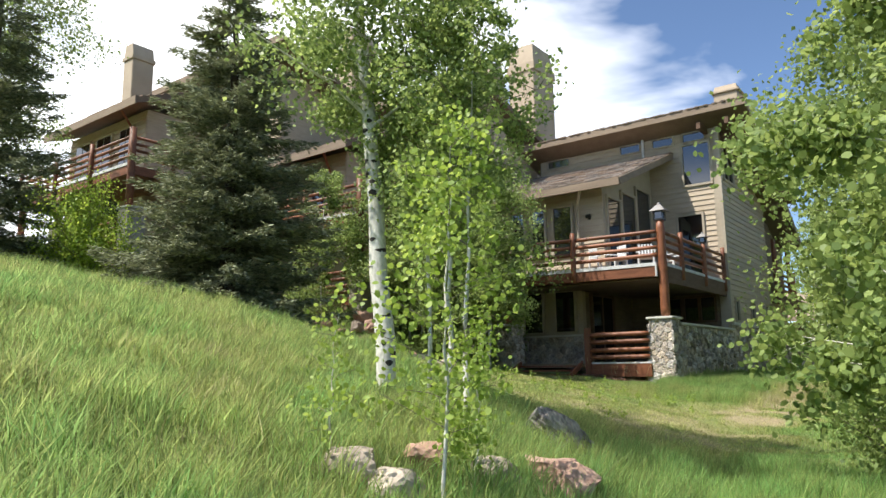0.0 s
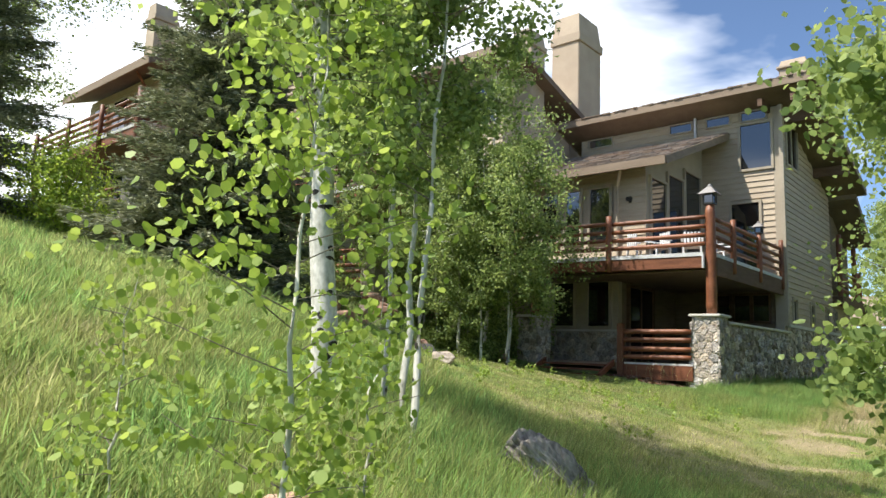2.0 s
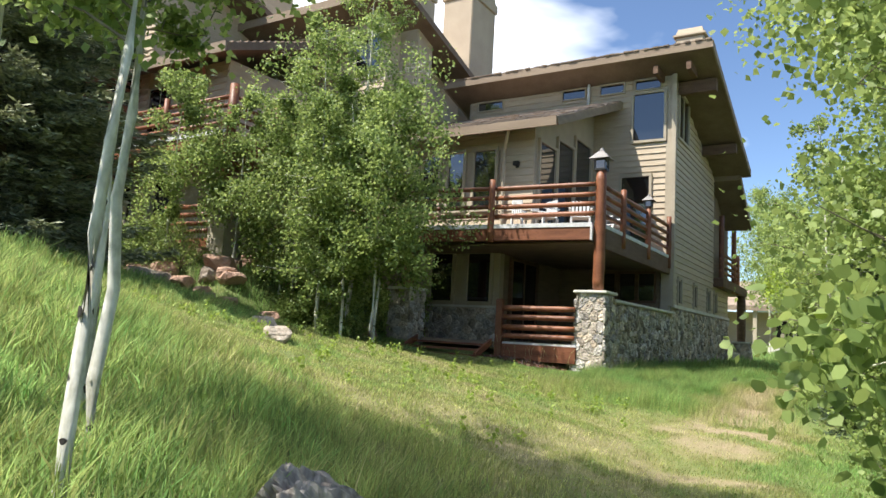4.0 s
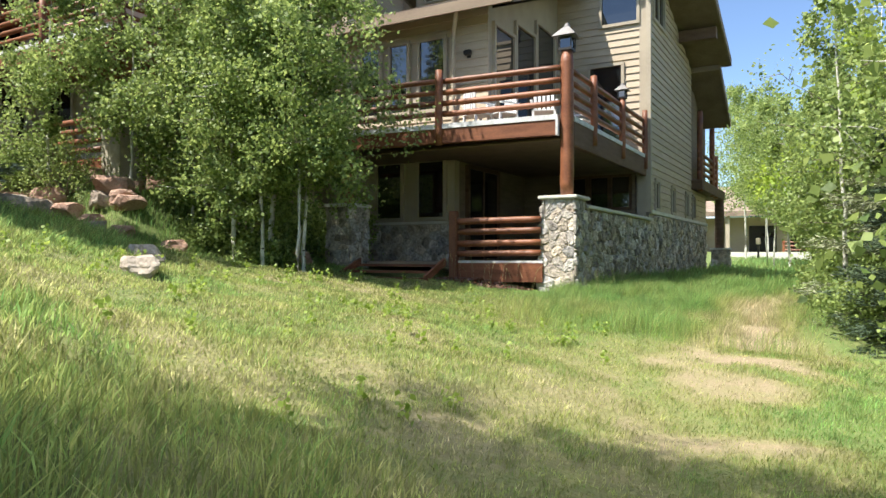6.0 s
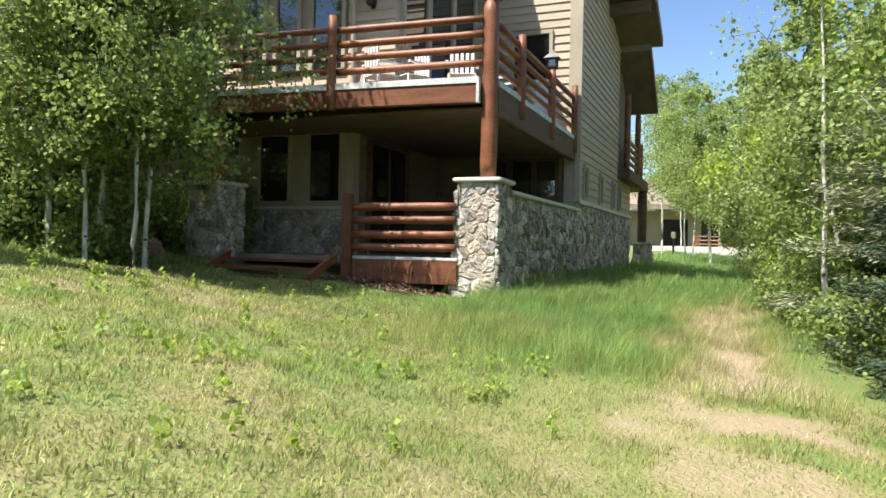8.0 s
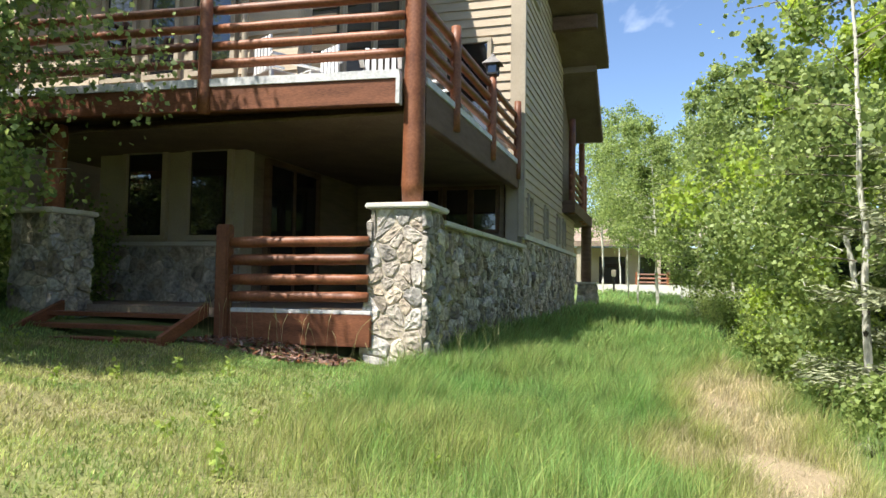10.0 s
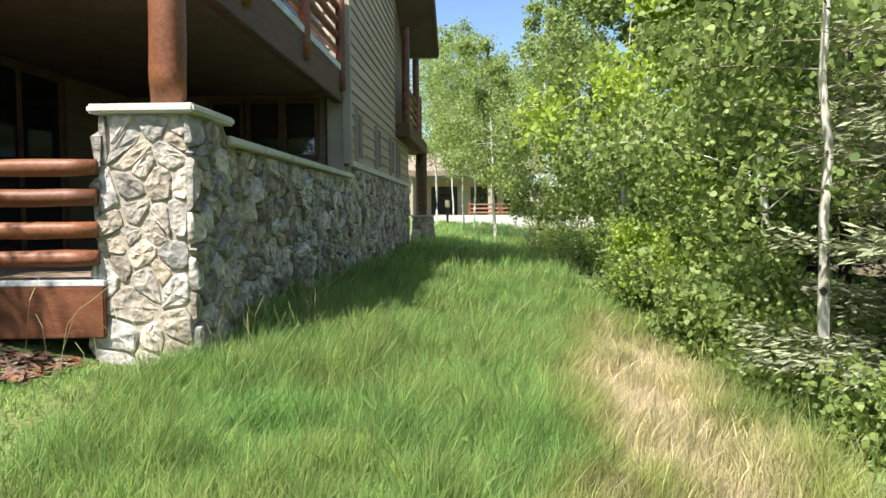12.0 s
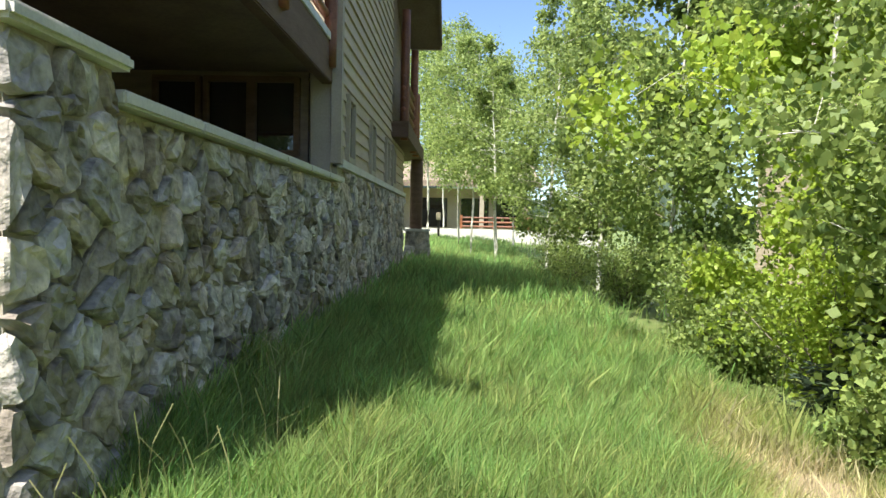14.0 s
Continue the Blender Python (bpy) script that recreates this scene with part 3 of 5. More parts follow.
def lantern(x, y, z, s, label):
    e = empty("post_lantern", at(x, y, z), label, "lantern")
    part("base", boxbm(-0.11 * s, 0.11 * s, -0.11 * s, 0.11 * s, 0, 0.04 * s, bevel=0.005), M_METAL, e)
    for a in (-1, 1):
        for b in (-1, 1):
            part("corner_bar", boxbm(a * 0.1 * s - 0.012, a * 0.1 * s + 0.012, b * 0.1 * s - 0.012, b * 0.1 * s + 0.012, 0.04 * s, 0.22 * s), M_METAL, e)
    part("glass_box", boxbm(-0.085 * s, 0.085 * s, -0.085 * s, 0.085 * s, 0.045 * s, 0.215 * s), M_GLASS, e)
    bm = bmesh.new()
    bmesh.ops.create_cone(bm, cap_ends=True, segments=4, radius1=0.27 * s, radius2=0.07 * s, depth=0.16 * s, matrix=Matrix.Translation((0, 0, 0.30 * s)) @ Matrix.Rotation(radians(45), 4, "Z"))
    part("lid", bm, M_LIDMETAL, e, "grey hipped metal lid")
    bm = bmesh.new()
    bmesh.ops.create_cone(bm, cap_ends=True, segments=10, radius1=0.06 * s, radius2=0.03 * s, depth=0.07 * s, matrix=Matrix.Translation((0, 0, 0.41 * s)))
    part("finial", bm, M_LIDMETAL, e)
    return e


post_a = tagged(obj("log_post", logbm((-7.08, 20.06, 1.79), (-7.08, 20.06, 4.62), 0.135, 0.125, 16, 0.12, 12, seed=5), M_LOG, smooth=True), "tall red-brown peeled log post on stone pillar", "post")
post_b = tagged(obj("log_post", logbm((-12.28, 19.85, 1.77), (-12.28, 19.85, 2.95), 0.135, 0.13, 16, 0.12, 6, seed=8), M_LOG, smooth=True), "short red-brown log post under the balcony", "post")
lantern(-7.08, 20.06, 4.62, 1.25, "dark lantern with grey hipped lid on log post")
lantern(-6.98, 23.8, 4.42, 0.85, "small dark lantern on railing post")


def sconce(x, y, z):
    e = empty("wall_sconce", at(x, y, z), "small dark wall sconce on the siding", "sconce")
    part("backplate", boxbm(-0.05, 0.05, -0.02, 0.0, -0.1, 0.1), M_METAL, e)
    part("shade", boxbm(-0.09, 0.09, -0.16, -0.02, -0.05, 0.07, bevel=0.02), M_METAL, e)


sconce(-10.1, 21.72, 5.42)

# lower deck, gate, steps
lowdeck = tagged(obj("lower_deck", boxbm(-13.4, -7.2, 20.15, 26.4, 0.34, 0.46), M_DECKWOOD), "dark boarded patio deck under the balcony", "deck")
gate = empty("log_fence", FRONT @ at(-1.2, 0.0, 0.0), "low red-brown log fence panel with kick board", "fence")
part("post", boxbm(-1.10, -0.93, -0.07, 0.10, -0.02, 1.52, bevel=0.02), M_LOG, gate)
for k, zz in enumerate((0.63, 0.84, 1.08, 1.30)):
    part("rail", logbm((-0.95, 0.04, zz), (0.85, 0.04, zz + 0.02), 0.07, 0.062, 12, 0.2, 8, seed=k + 60), M_LOG, gate, smooth=True)
part("kick_board", boxbm(-0.93, 0.9, 0.0, 0.07, 0.06, 0.44, bevel=0.01), M_BEAM, gate)
part("deck_edge", boxbm(-0.93, 0.9, 0.02, 0.28, 0.44, 0.49, bevel=0.008), M_FLASH, gate)
steps = empty("porch_steps", FRONT @ at(-3.4, -0.2, 0.1), "weathered brown timber porch steps", "steps")
for i in range(3):
    part("tread", boxbm(-1.0, 1.0, -0.75 + i * 0.28, -0.5 + i * 0.28, 0.0 + i * 0.13, 0.05 + i * 0.13, bevel=0.008), M_BEAM, steps)
for s in (-1.05, 1.0):
    bm = boxbm(s, s + 0.06, -0.85, 0.1, -0.05, 0.1)
    for v in bm.verts:
        v.co.z += (v.co.y + 0.85) * 0.36
    part("stringer", bm, M_BEAM, steps)


# ---------- stone work ----------
def voronoi(w, h, step, seed):
    """Irregular cells over a w x h face, as polygons."""
    rnd = random.Random(seed)
    nx, ny = max(2, round(w / step)), max(2, round(h / (step * 0.8)))
    seeds = []
    for j in range(ny):
        for i in range(nx):
            if rnd.random() < 0.8:
                seeds.append(((i + 0.5 + (0.25 if j % 2 else -0.25) + rnd.uniform(-0.5, 0.5)) * w / nx, (j + 0.5 + rnd.uniform(-0.5, 0.5)) * h / ny))
    seeds = [s for s in seeds if 0 < s[0] < w and 0 < s[1] < h]
    cells = []
    for k, (sx, sy) in enumerate(seeds):
        poly = [(0, 0), (w, 0), (w, h), (0, h)]
        for q, (tx, ty) in enumerate(seeds):
            if q == k or abs(tx - sx) > step * 3 or abs(ty - sy) > step * 3:
                continue
            mxp, myp, nxx, nyy = (sx + tx) / 2, (sy + ty) / 2, tx - sx, ty - sy
            res = []
            for i in range(len(poly)):
                p, r = poly[i], poly[(i + 1) % len(poly)]
                dp = (p[0] - mxp) * nxx + (p[1] - myp) * nyy
                dr = (r[0] - mxp) * nxx + (r[1] - myp) * nyy
                if dp <= 0:
                    res.append(p)
                if (dp < 0 < dr) or (dr < 0 < dp):
                    t = dp / (dp - dr)
                    res.append((p[0] + (r[0] - p[0]) * t, p[1] + (r[1] - p[1]) * t))
            poly = res
            if len(poly) < 3:
                break
        if len(poly) >= 3:
            cells.append(poly)
    return cells


def stones(parent, m, w, h, step, seed, warp=None, relief=1.0):
    """Field stones, proud of the mortar, on the local x,z face looking to -y."""
    rnd = random.Random(seed)
    for poly in voronoi(w, h, step, seed):
        cx = sum(p[0] for p in poly) / len(poly)
        cy = sum(p[1] for p in poly) / len(poly)
        rad = sum(math.hypot(p[0] - cx, p[1] - cy) for p in poly) / len(poly)
        if rad < 0.03:
            continue
        ring = []
        for i in range(len(poly)):
            p, r = poly[i], poly[(i + 1) % len(poly)]
            if math.hypot(r[0] - p[0], r[1] - p[1]) < rad * 0.22:
                ring.append(((p[0] + r[0]) / 2, (p[1] + r[1]) / 2))
                continue
            for f in (0.2, 0.8):
                ring.append((p[0] + (r[0] - p[0]) * f + rnd.uniform(-0.05, 0.05) * rad, p[1] + (r[1] - p[1]) * f + rnd.uniform(-0.05, 0.05) * rad))
        joint = max(0.62, 1 - rnd.uniform(0.004, 0.014) / rad)
        depth = rnd.uniform(0.015, 0.055) * relief
        tx, ty = rnd.uniform(-0.15, 0.15) * relief, rnd.uniform(-0.15, 0.15) * relief
        bm = bmesh.new()
        rings = []
        for f, d in ((joint, -0.01), (joint * 0.97, depth * 0.6), (joint * 0.88, depth)):
            lay = []
            for px, py in ring:
                ax, ay = cx + (px - cx) * f, cy + (py - cy) * f
                dd = d + (0 if d < 0 else (px - cx) * tx + (py - cy) * ty + rnd.uniform(-0.012, 0.012) * relief)
                lay.append(bm.verts.new((ax, -max(dd, -0.01), ay)))
            rings.append(lay)
        n = len(ring)
        for a, b in zip(rings, rings[1:]):
            for i in range(n):
                bm.faces.new((a[i], a[(i + 1) % n], b[(i + 1) % n], b[i]))
        inner = []
        for px, py in ring:
            f = joint * rnd.uniform(0.35, 0.62)
            inner.append(bm.verts.new((cx + (px - cx) * f, -(depth + ((px - cx) * tx + (py - cy) * ty) * f + rnd.uniform(-0.016, 0.022) * relief), cy + (py - cy) * f)))
        for i in range(n):
            bm.faces.new((rings[-1][i], rings[-1][(i + 1) % n], inner[(i + 1) % n], inner[i]))
        c = bm.verts.new((cx, -(depth + rnd.uniform(-0.008, 0.018) * relief), cy))
        for i in range(n):
            bm.faces.new((inner[i], inner[(i + 1) % n], c))
        if warp:
            for v in bm.verts:
                v.co = warp(v.co)
        bmesh.ops.recalc_face_normals(bm, faces=bm.faces)
        ob = part("stone", bm, M_STONE, parent)
        ob.matrix_world = m


def pillar(m, w, d, h, label, seed):
    """A battered stone pillar; local origin at its front right foot, x to the left is negative."""
    e = empty("stone_pillar", m, label, "pillar")
    bpy.context.view_layer.update()
    bm = boxbm(-w, 0, 0, d, -0.35, h)

    def lean(co):
        f = 1 - 0.13 * max(0, co.z) / h
        return Vector((-w * 0.5 * 0 + co.x * f - 0.03 * max(0, co.z) / h, co.y + 0.05 * max(0, co.z) / h * (1 if co.y < d / 2 else 0), co.z))
    for v in bm.verts:
        v.co = lean(v.co)
    part("core", bm, M_MORTAR, e)
    part("cap", boxbm(-w * 0.9 - 0.07, 0.05, -0.03, d + 0.06, h, h + 0.07, bevel=0.018), M_CAP, e, "pale cast stone cap")
    stones(e, m @ Matrix.Translation((-w, 0, -0.3)), w, h + 0.3, 0.2, seed, lambda co: lean(co + Vector((-w, 0, -0.3))) - Vector((-w, 0, -0.3)), 0.45)
    right = m @ Matrix.Translation((0.0, 0, -0.3)) @ Matrix.Rotation(radians(90), 4, "Z")
    stones(e, right, d, h + 0.3, 0.19, seed + 1, lambda co: co + Vector((0, 0.03 * max(0, co.z - 0.3) / h + 0.0, 0)), 1.0)
    left = m @ Matrix.Translation((-w, d, -0.3)) @ Matrix.Rotation(radians(-90), 4, "Z")
    stones(e, left, d, h + 0.3, 0.3, seed + 2, lambda co: co + Vector((0, 0.1 * max(0, co.z - 0.3) / h, 0)))
    return e


pillar(at(-6.86, 19.88, -0.12), 0.76, 0.78, 1.83, "sunlit fieldstone pillar carrying the balcony post", 11)
pillar(at(-11.98, 19.5, 0.18), 0.72, 0.75, 1.52, "fieldstone pillar beside the porch steps", 21)

stonewall = tagged(new("wall_stone"), "grey fieldstone wall with flat ledge", "wall", kind="structure")
part("core", boxbm(-7.25, -6.93, 20.66, 26.4, -0.5, 1.56), M_MORTAR, stonewall)
part("core", boxbm(-7.25, -6.93, 26.4, 36.0, -0.6, 1.8), M_MORTAR, stonewall)
for i in range(6):
    a = 20.67 + i * 0.96
    part("ledge_slab", boxbm(-7.3, -6.83, a, a + 0.95, 1.56, 1.63, bevel=0.012), M_CAP, stonewall)
stones(stonewall, pose(-6.93, 20.68, -0.45, 0, 0, 90), 5.72, 2.0, 0.2, 31, None, 1.2)
stones(stonewall, pose(-6.93, 26.4, -0.45, 0, 0, 90), 9.6, 2.2, 0.27, 41, None, 1.2)
tagged(obj("wall_patio_end", boxbm(-7.25, -7.0, 26.3, 26.44, 1.6, 3.2), M_TRIM), "tan corner trim post", "wall", kind="structure")

stones(lower, pose(-13.5, 21.87, 0.25), 2.88, 1.12, 0.24, 71, None, 0.7)

# rear deck rail and pillar
reardeck = empty("rear_deck", at(-6.9, 34.5, 3.3), "dark timber rear balcony with log rails", "deck")
bpy.context.view_layer.update()
wpart("floor", boxbm(-10, -6.55, 32.8, 38.6, 2.95, 3.3), M_DARKBEAM, reardeck)
tagged(obj("wall_rear", boxbm(-7.3, -7.0, 32.81, 36.4, 3.31, 6.6), M_SHADED_BROWN), "brown wall behind the rear balcony", "wall", kind="structure")
for zz in (3.58, 3.81, 4.04, 4.28):
    wpart("rail", logbm((-6.68, 32.9, zz), (-6.68, 36.7, zz), 0.06, seg=8), M_LOG, reardeck, smooth=True)
for yy in (33.0, 35.8, 36.7):
    wpart("post", logbm((-6.66, yy, 2.9), (-6.66, yy, 4.6 if yy > 36 else 5.75), 0.1, seg=8), M_LOG, reardeck, smooth=True)
wpart("post", logbm((-6.72, 38.2, 0.9), (-6.72, 38.2, 2.95), 0.19, seg=10), M_DARKBEAM, reardeck, smooth=True)
pillar(at(-6.35, 37.8, -0.1), 0.7, 0.8, 0.95, "low fieldstone pillar behind the house", 51)


# deck chairs
def deck_chair(m, label):
    e = empty("deck_chair", m, label, "chair", "white chairs on the balcony")
    part("seat", boxbm(-0.25, 0.25, -0.25, 0.25, 0.40, 0.43, bevel=0.01), M_WHITE, e)
    for i in range(5):
        part("back_slat", boxbm(-0.23 + i * 0.095, -0.17 + i * 0.095, 0.22, 0.25, 0.43, 0.9), M_WHITE, e)
    for a in (-1, 1):
        for b in (-1, 1):
            part("leg", boxbm(a * 0.23 - 0.025, a * 0.23 + 0.025, b * 0.22 - 0.025, b * 0.22 + 0.025, 0, 0.40), M_WHITE, e)
        part("armrest", boxbm(a * 0.27 - 0.03, a * 0.27 + 0.03, -0.25, 0.25, 0.62, 0.65), M_WHITE, e)
    return e


chair = deck_chair(at(-8.0, 21.2, 3.30, 20), "white slatted plastic chair on the balcony")
copy_thing(chair, at(-8.9, 21.0, 3.30, -30))
copy_thing(chair, at(-9.4, 20.8, 3.30, 150))
copy_thing(chair, at(-7.7, 22.6, 3.30, 80))


# ---------- houses up the hill ----------
def townhouse(dx, dy, dz, label, chimneys):
    """A sister of the house below, shifted up the row; parts are given in the lower house's coordinates."""
    o = Vector((-7.2, 20.0, 0.0))
    e = empty("townhouse", at(o.x + dx, o.y + dy, dz), label, "house", "townhouses up the hill")
    back = Matrix.Translation(-o)

    def box(name, x0, x1, y0, y1, z0, z1, material, parent=None, bevel=0.0, text=""):
        return part(name, boxbm(x0, x1, y0, y1, z0, z1, m=back, bevel=bevel), material, parent or e, text)

    def log(name, a, b, r):
        part(name, logbm(Vector(a) - o, Vector(b) - o, r, seg=8, rings=3, wob=0.15), M_LOG, e, smooth=True)

    def slope_roof(name, x0, x1, y0, z0, y1, z1):
        bm = boxbm(x0, x1, y0, y1, -0.24, 0.0)
        for v in bm.verts:
            v.co.z += z0 + (z1 - z0) * (v.co.y - y0) / (y1 - y0)
            v.co -= o
        r = part(name, bm, M_SOFFIT, e)
        box("fascia", x0 - 0.04, x1 + 0.04, y0 - 0.06, y0 - 0.002, z0 - 0.28, z0 + 0.02, M_FASCIA, r)
        bm = bmesh.new()
        rnd = random.Random(9)
        rows = int(math.hypot(y1 - y0, z1 - z0) / 0.3)
        for i in range(rows):
            x = x0
            while x < x1 - 0.05:
                w = min(rnd.uniform(0.3, 0.6), x1 - x)
                ya = y0 + (y1 - y0) * i / rows
                za = z0 + (z1 - z0) * i / rows
                boxbm(x + 0.006, x + w - 0.006, ya - 0.04, ya + 0.3, za + 0.005, za + 0.045 + 0.02 * rnd.random(), m=back, bm=bm)
                x += w
        if rows < 25:
            tagged(part("shakes", bm, M_SHINGLE2, r), kind="stuff")
        else:
            bm.free()
        return r

    def lapped(x0, x1, y, z0, z1):
        """Lap boards on a south face."""
        bm = bmesh.new()
        z = z0
        while z < z1 - 0.1:
            n0 = len(bm.verts)
            boxbm(x0, x1, y - 0.05, y - 0.002, z, min(z + 0.2, z1), m=back, bm=bm)
            bm.verts.ensure_lookup_table()
            for v in bm.verts[n0:]:
                if v.co.z > z + 0.1 and v.co.y < y - o.y - 0.03:
                    v.co.y += 0.035
            z += 0.2
        tagged(part("siding", bm, M_SIDING, e), kind="stuff")

    def glazing(x, y, z, w, h):
        f = box("window", x - 0.1, x + w + 0.1, y - 0.08, y, z - 0.1, z + h + 0.1, M_TRIM)
        box("pane", x, x + w / 2 - 0.03, y - 0.1, y - 0.082, z, z + h, M_GLASS, f)
        box("pane", x + w / 2 + 0.03, x + w, y - 0.1, y - 0.082, z, z + h, M_GLASS, f)

    box("wall", -16.0, -9.7, 22.0, 30.0, -1.5, 6.45, M_SIDING)
    box("wall", -15.9, -7.0, 26.5, 33.0, -1.5, 9.35, M_SIDING)
    lapped(-16.0, -9.72, 22.0, 3.3, 6.4)
    lapped(-15.9, -7.02, 26.5, 3.3, 9.3)
    box("stone_base", -16.0, -9.68, 21.9, 22.0, -1.5, 1.4, M_STONE)
    slope_roof("roof", -16.2, -8.7, 20.95, 6.42, 26.42, 8.55)
    slope_roof("roof", -16.0, -5.7, 25.4, 9.75, 33.4, 7.35)
    box("deck_floor", -15.8, -7.1, 20.0, 26.4, 2.95, 3.26, M_BEAM)
    box("edge_strip", -15.8, -7.08, 19.97, 19.998, 3.26, 3.36, M_FLASH, text="weathered white edge strip")
    for zz in (3.58, 3.81, 4.04, 4.28):
        log("rail", (-15.8, 20.05, zz), (-7.1, 20.05, zz), 0.062)
        log("rail", (-7.12, 20.1, zz), (-7.12, 26.2, zz), 0.06)
        log("rail", (-15.75, 20.1, zz), (-15.75, 22.0, zz), 0.06)
    for xx in (-15.75, -12.6, -9.75):
        log("post", (xx, 19.95, 2.92), (xx, 19.95, 4.5), 0.085)
    for yy in (21.6, 23.9):
        log("post", (-7.05, yy, 2.95), (-7.05, yy, 4.45), 0.08)
    for xx, top in ((-7.08, 4.6), (-12.28, 2.95), (-15.6, 2.95)):
        log("post", (xx, 20.05, 1.7), (xx, 20.05, top), 0.135)
        pil = box("stone_pillar", xx - 0.3, xx + 0.32, 19.85, 20.5, -1.2, 1.68, M_MORTAR)
        box("cap", xx - 0.36, xx + 0.38, 19.8, 20.55, 1.68, 1.75, M_CAP, pil, 0.015)
        stones(pil, Matrix.Translation((xx - 0.3 + dx, 19.85 + dy, -0.6 + dz)), 0.62, 2.28, 0.24, int(xx * 7) % 90, None, 0.7)
    for zz in (0.63, 0.84, 1.08, 1.30):
        log("rail", (-9.3, 19.95, zz), (-7.4, 19.95, zz), 0.068)
    box("kick_board", -9.3, -7.4, 19.95, 20.02, -0.3, 0.44, M_BEAM)
    for x, z, w, h in ((-15.2, 4.0, 1.1, 1.9), (-13.4, 4.0, 1.1, 1.9), (-11.5, 4.0, 0.9, 1.9), (-15.0, 1.55, 1.1, 1.35), (-12.6, 1.55, 0.9, 1.35)):
        glazing(x, 21.96, z, w, h)
    for x, z, w, h in ((-8.3, 7.2, 1.05, 1.5), (-9.2, 3.5, 1.5, 2.4), (-13.9, 8.75, 0.9, 0.35), (-10.6, 8.75, 0.8, 0.35)):
        glazing(x, 26.46, z, w, h)
    log("downpipe", (-10.05, 21.0, 6.4), (-10.45, 21.85, 5.7), 0.05)
    box("downpipe", -9.83, -9.75, 26.3, 26.38, 8.5, 9.4, M_FLASH)
    for x0, x1, y0, y1, top in chimneys:
        c = box("chimney", x0, x1, y0, y1, 5.0, top - 0.75, M_STUCCO, bevel=0.03)
        box("band", x0 - 0.06, x1 + 0.06, y0 - 0.06, y1 + 0.06, top - 0.748, top - 0.55, M_STUCCO, c, 0.02)
        bm = boxbm(x0, x1, y0, y1, top - 0.548, top, m=back)
        for v in bm.verts:
            if v.co.z > top - 0.3:
                v.co.x += 0.12 if v.co.x < (x0 + x1) / 2 - o.x else -0.12
        part("chimney_cap", bm, M_STUCCO, c)
    return e


townhouse(-9.0, -3.4, 2.3, "tan townhouse with log-railed balcony, half hidden by aspens", ((-16.95, -15.4, 28.0, 30.0, 15.9), (-7.15, -6.25, 27.2, 28.2, 11.1)))
townhouse(-15.5, -8.0, 4.2, "tan townhouse with log-railed balcony, behind spruces on the hill", ((-14.0, -13.2, 23.1, 24.1, 10.8),))


# ---------- vegetation ----------
def leaf_cloud(centers, sizes, per, size, spread, name, material, parent, fine=False):
    """Leaves as folded diamonds scattered round twig tips."""
    n = len(centers) * per
    c = np.repeat(centers, per, axis=0) + RNG.normal(0, 1, (n, 3)) * np.repeat(sizes, per)[:, None] * spread
    d = RNG.normal(0, 1, (n, 3))
    d[:, 2] -= 0.3
    d /= np.linalg.norm(d, axis=1)[:, None]
    up = RNG.normal(0, 1, (n, 3))
    side_v = np.cross(d, up)
    side_v /= np.linalg.norm(side_v, axis=1)[:, None] + 1e-9
    nn = np.cross(side_v, d)
    s = size * RNG.uniform(0.65, 1.25, n)[:, None]
    if fine:
        ring = ((0, 0), (0.2, 0.4), (0.65, 0.42), (1, 0), (0.65, -0.42), (0.2, -0.4))
        v = np.stack([c + d * s * a + side_v * s * b + nn * s * 0.22 * abs(b) for a, b in ring], 1).reshape(-1, 3)
        return mesh_np(name, v, np.arange(n * 6).reshape(-1, 6), material, parent, smooth=True)
    v = np.stack([c, c + d * s * 0.42 + side_v * s * 0.45 + nn * s * 0.12, c + d * s, c + d * s * 0.42 - side_v * s * 0.45 + nn * s * 0.12], 1).reshape(-1, 3)
    f = np.arange(n * 4).reshape(-1, 4)
    return mesh_np(name, v, f, material, parent)


def tube(bm, pts, r0, r1, seg=7):
    prev = None
    n = len(pts)
    for i, p in enumerate(pts):
        d = (pts[min(i + 1, n - 1)] - pts[max(i - 1, 0)]).normalized()
        q = d.to_track_quat("Z", "Y")
        r = r0 + (r1 - r0) * i / (n - 1)
        ring = [bm.verts.new(p + q @ Vector((math.cos(2 * math.pi * j / seg) * r, math.sin(2 * math.pi * j / seg) * r, 0))) for j in range(seg)]
        if prev:
            for j in range(seg):
                bm.faces.new((prev[j], prev[(j + 1) % seg], ring[(j + 1) % seg], ring[j]))
        prev = ring
    return bm


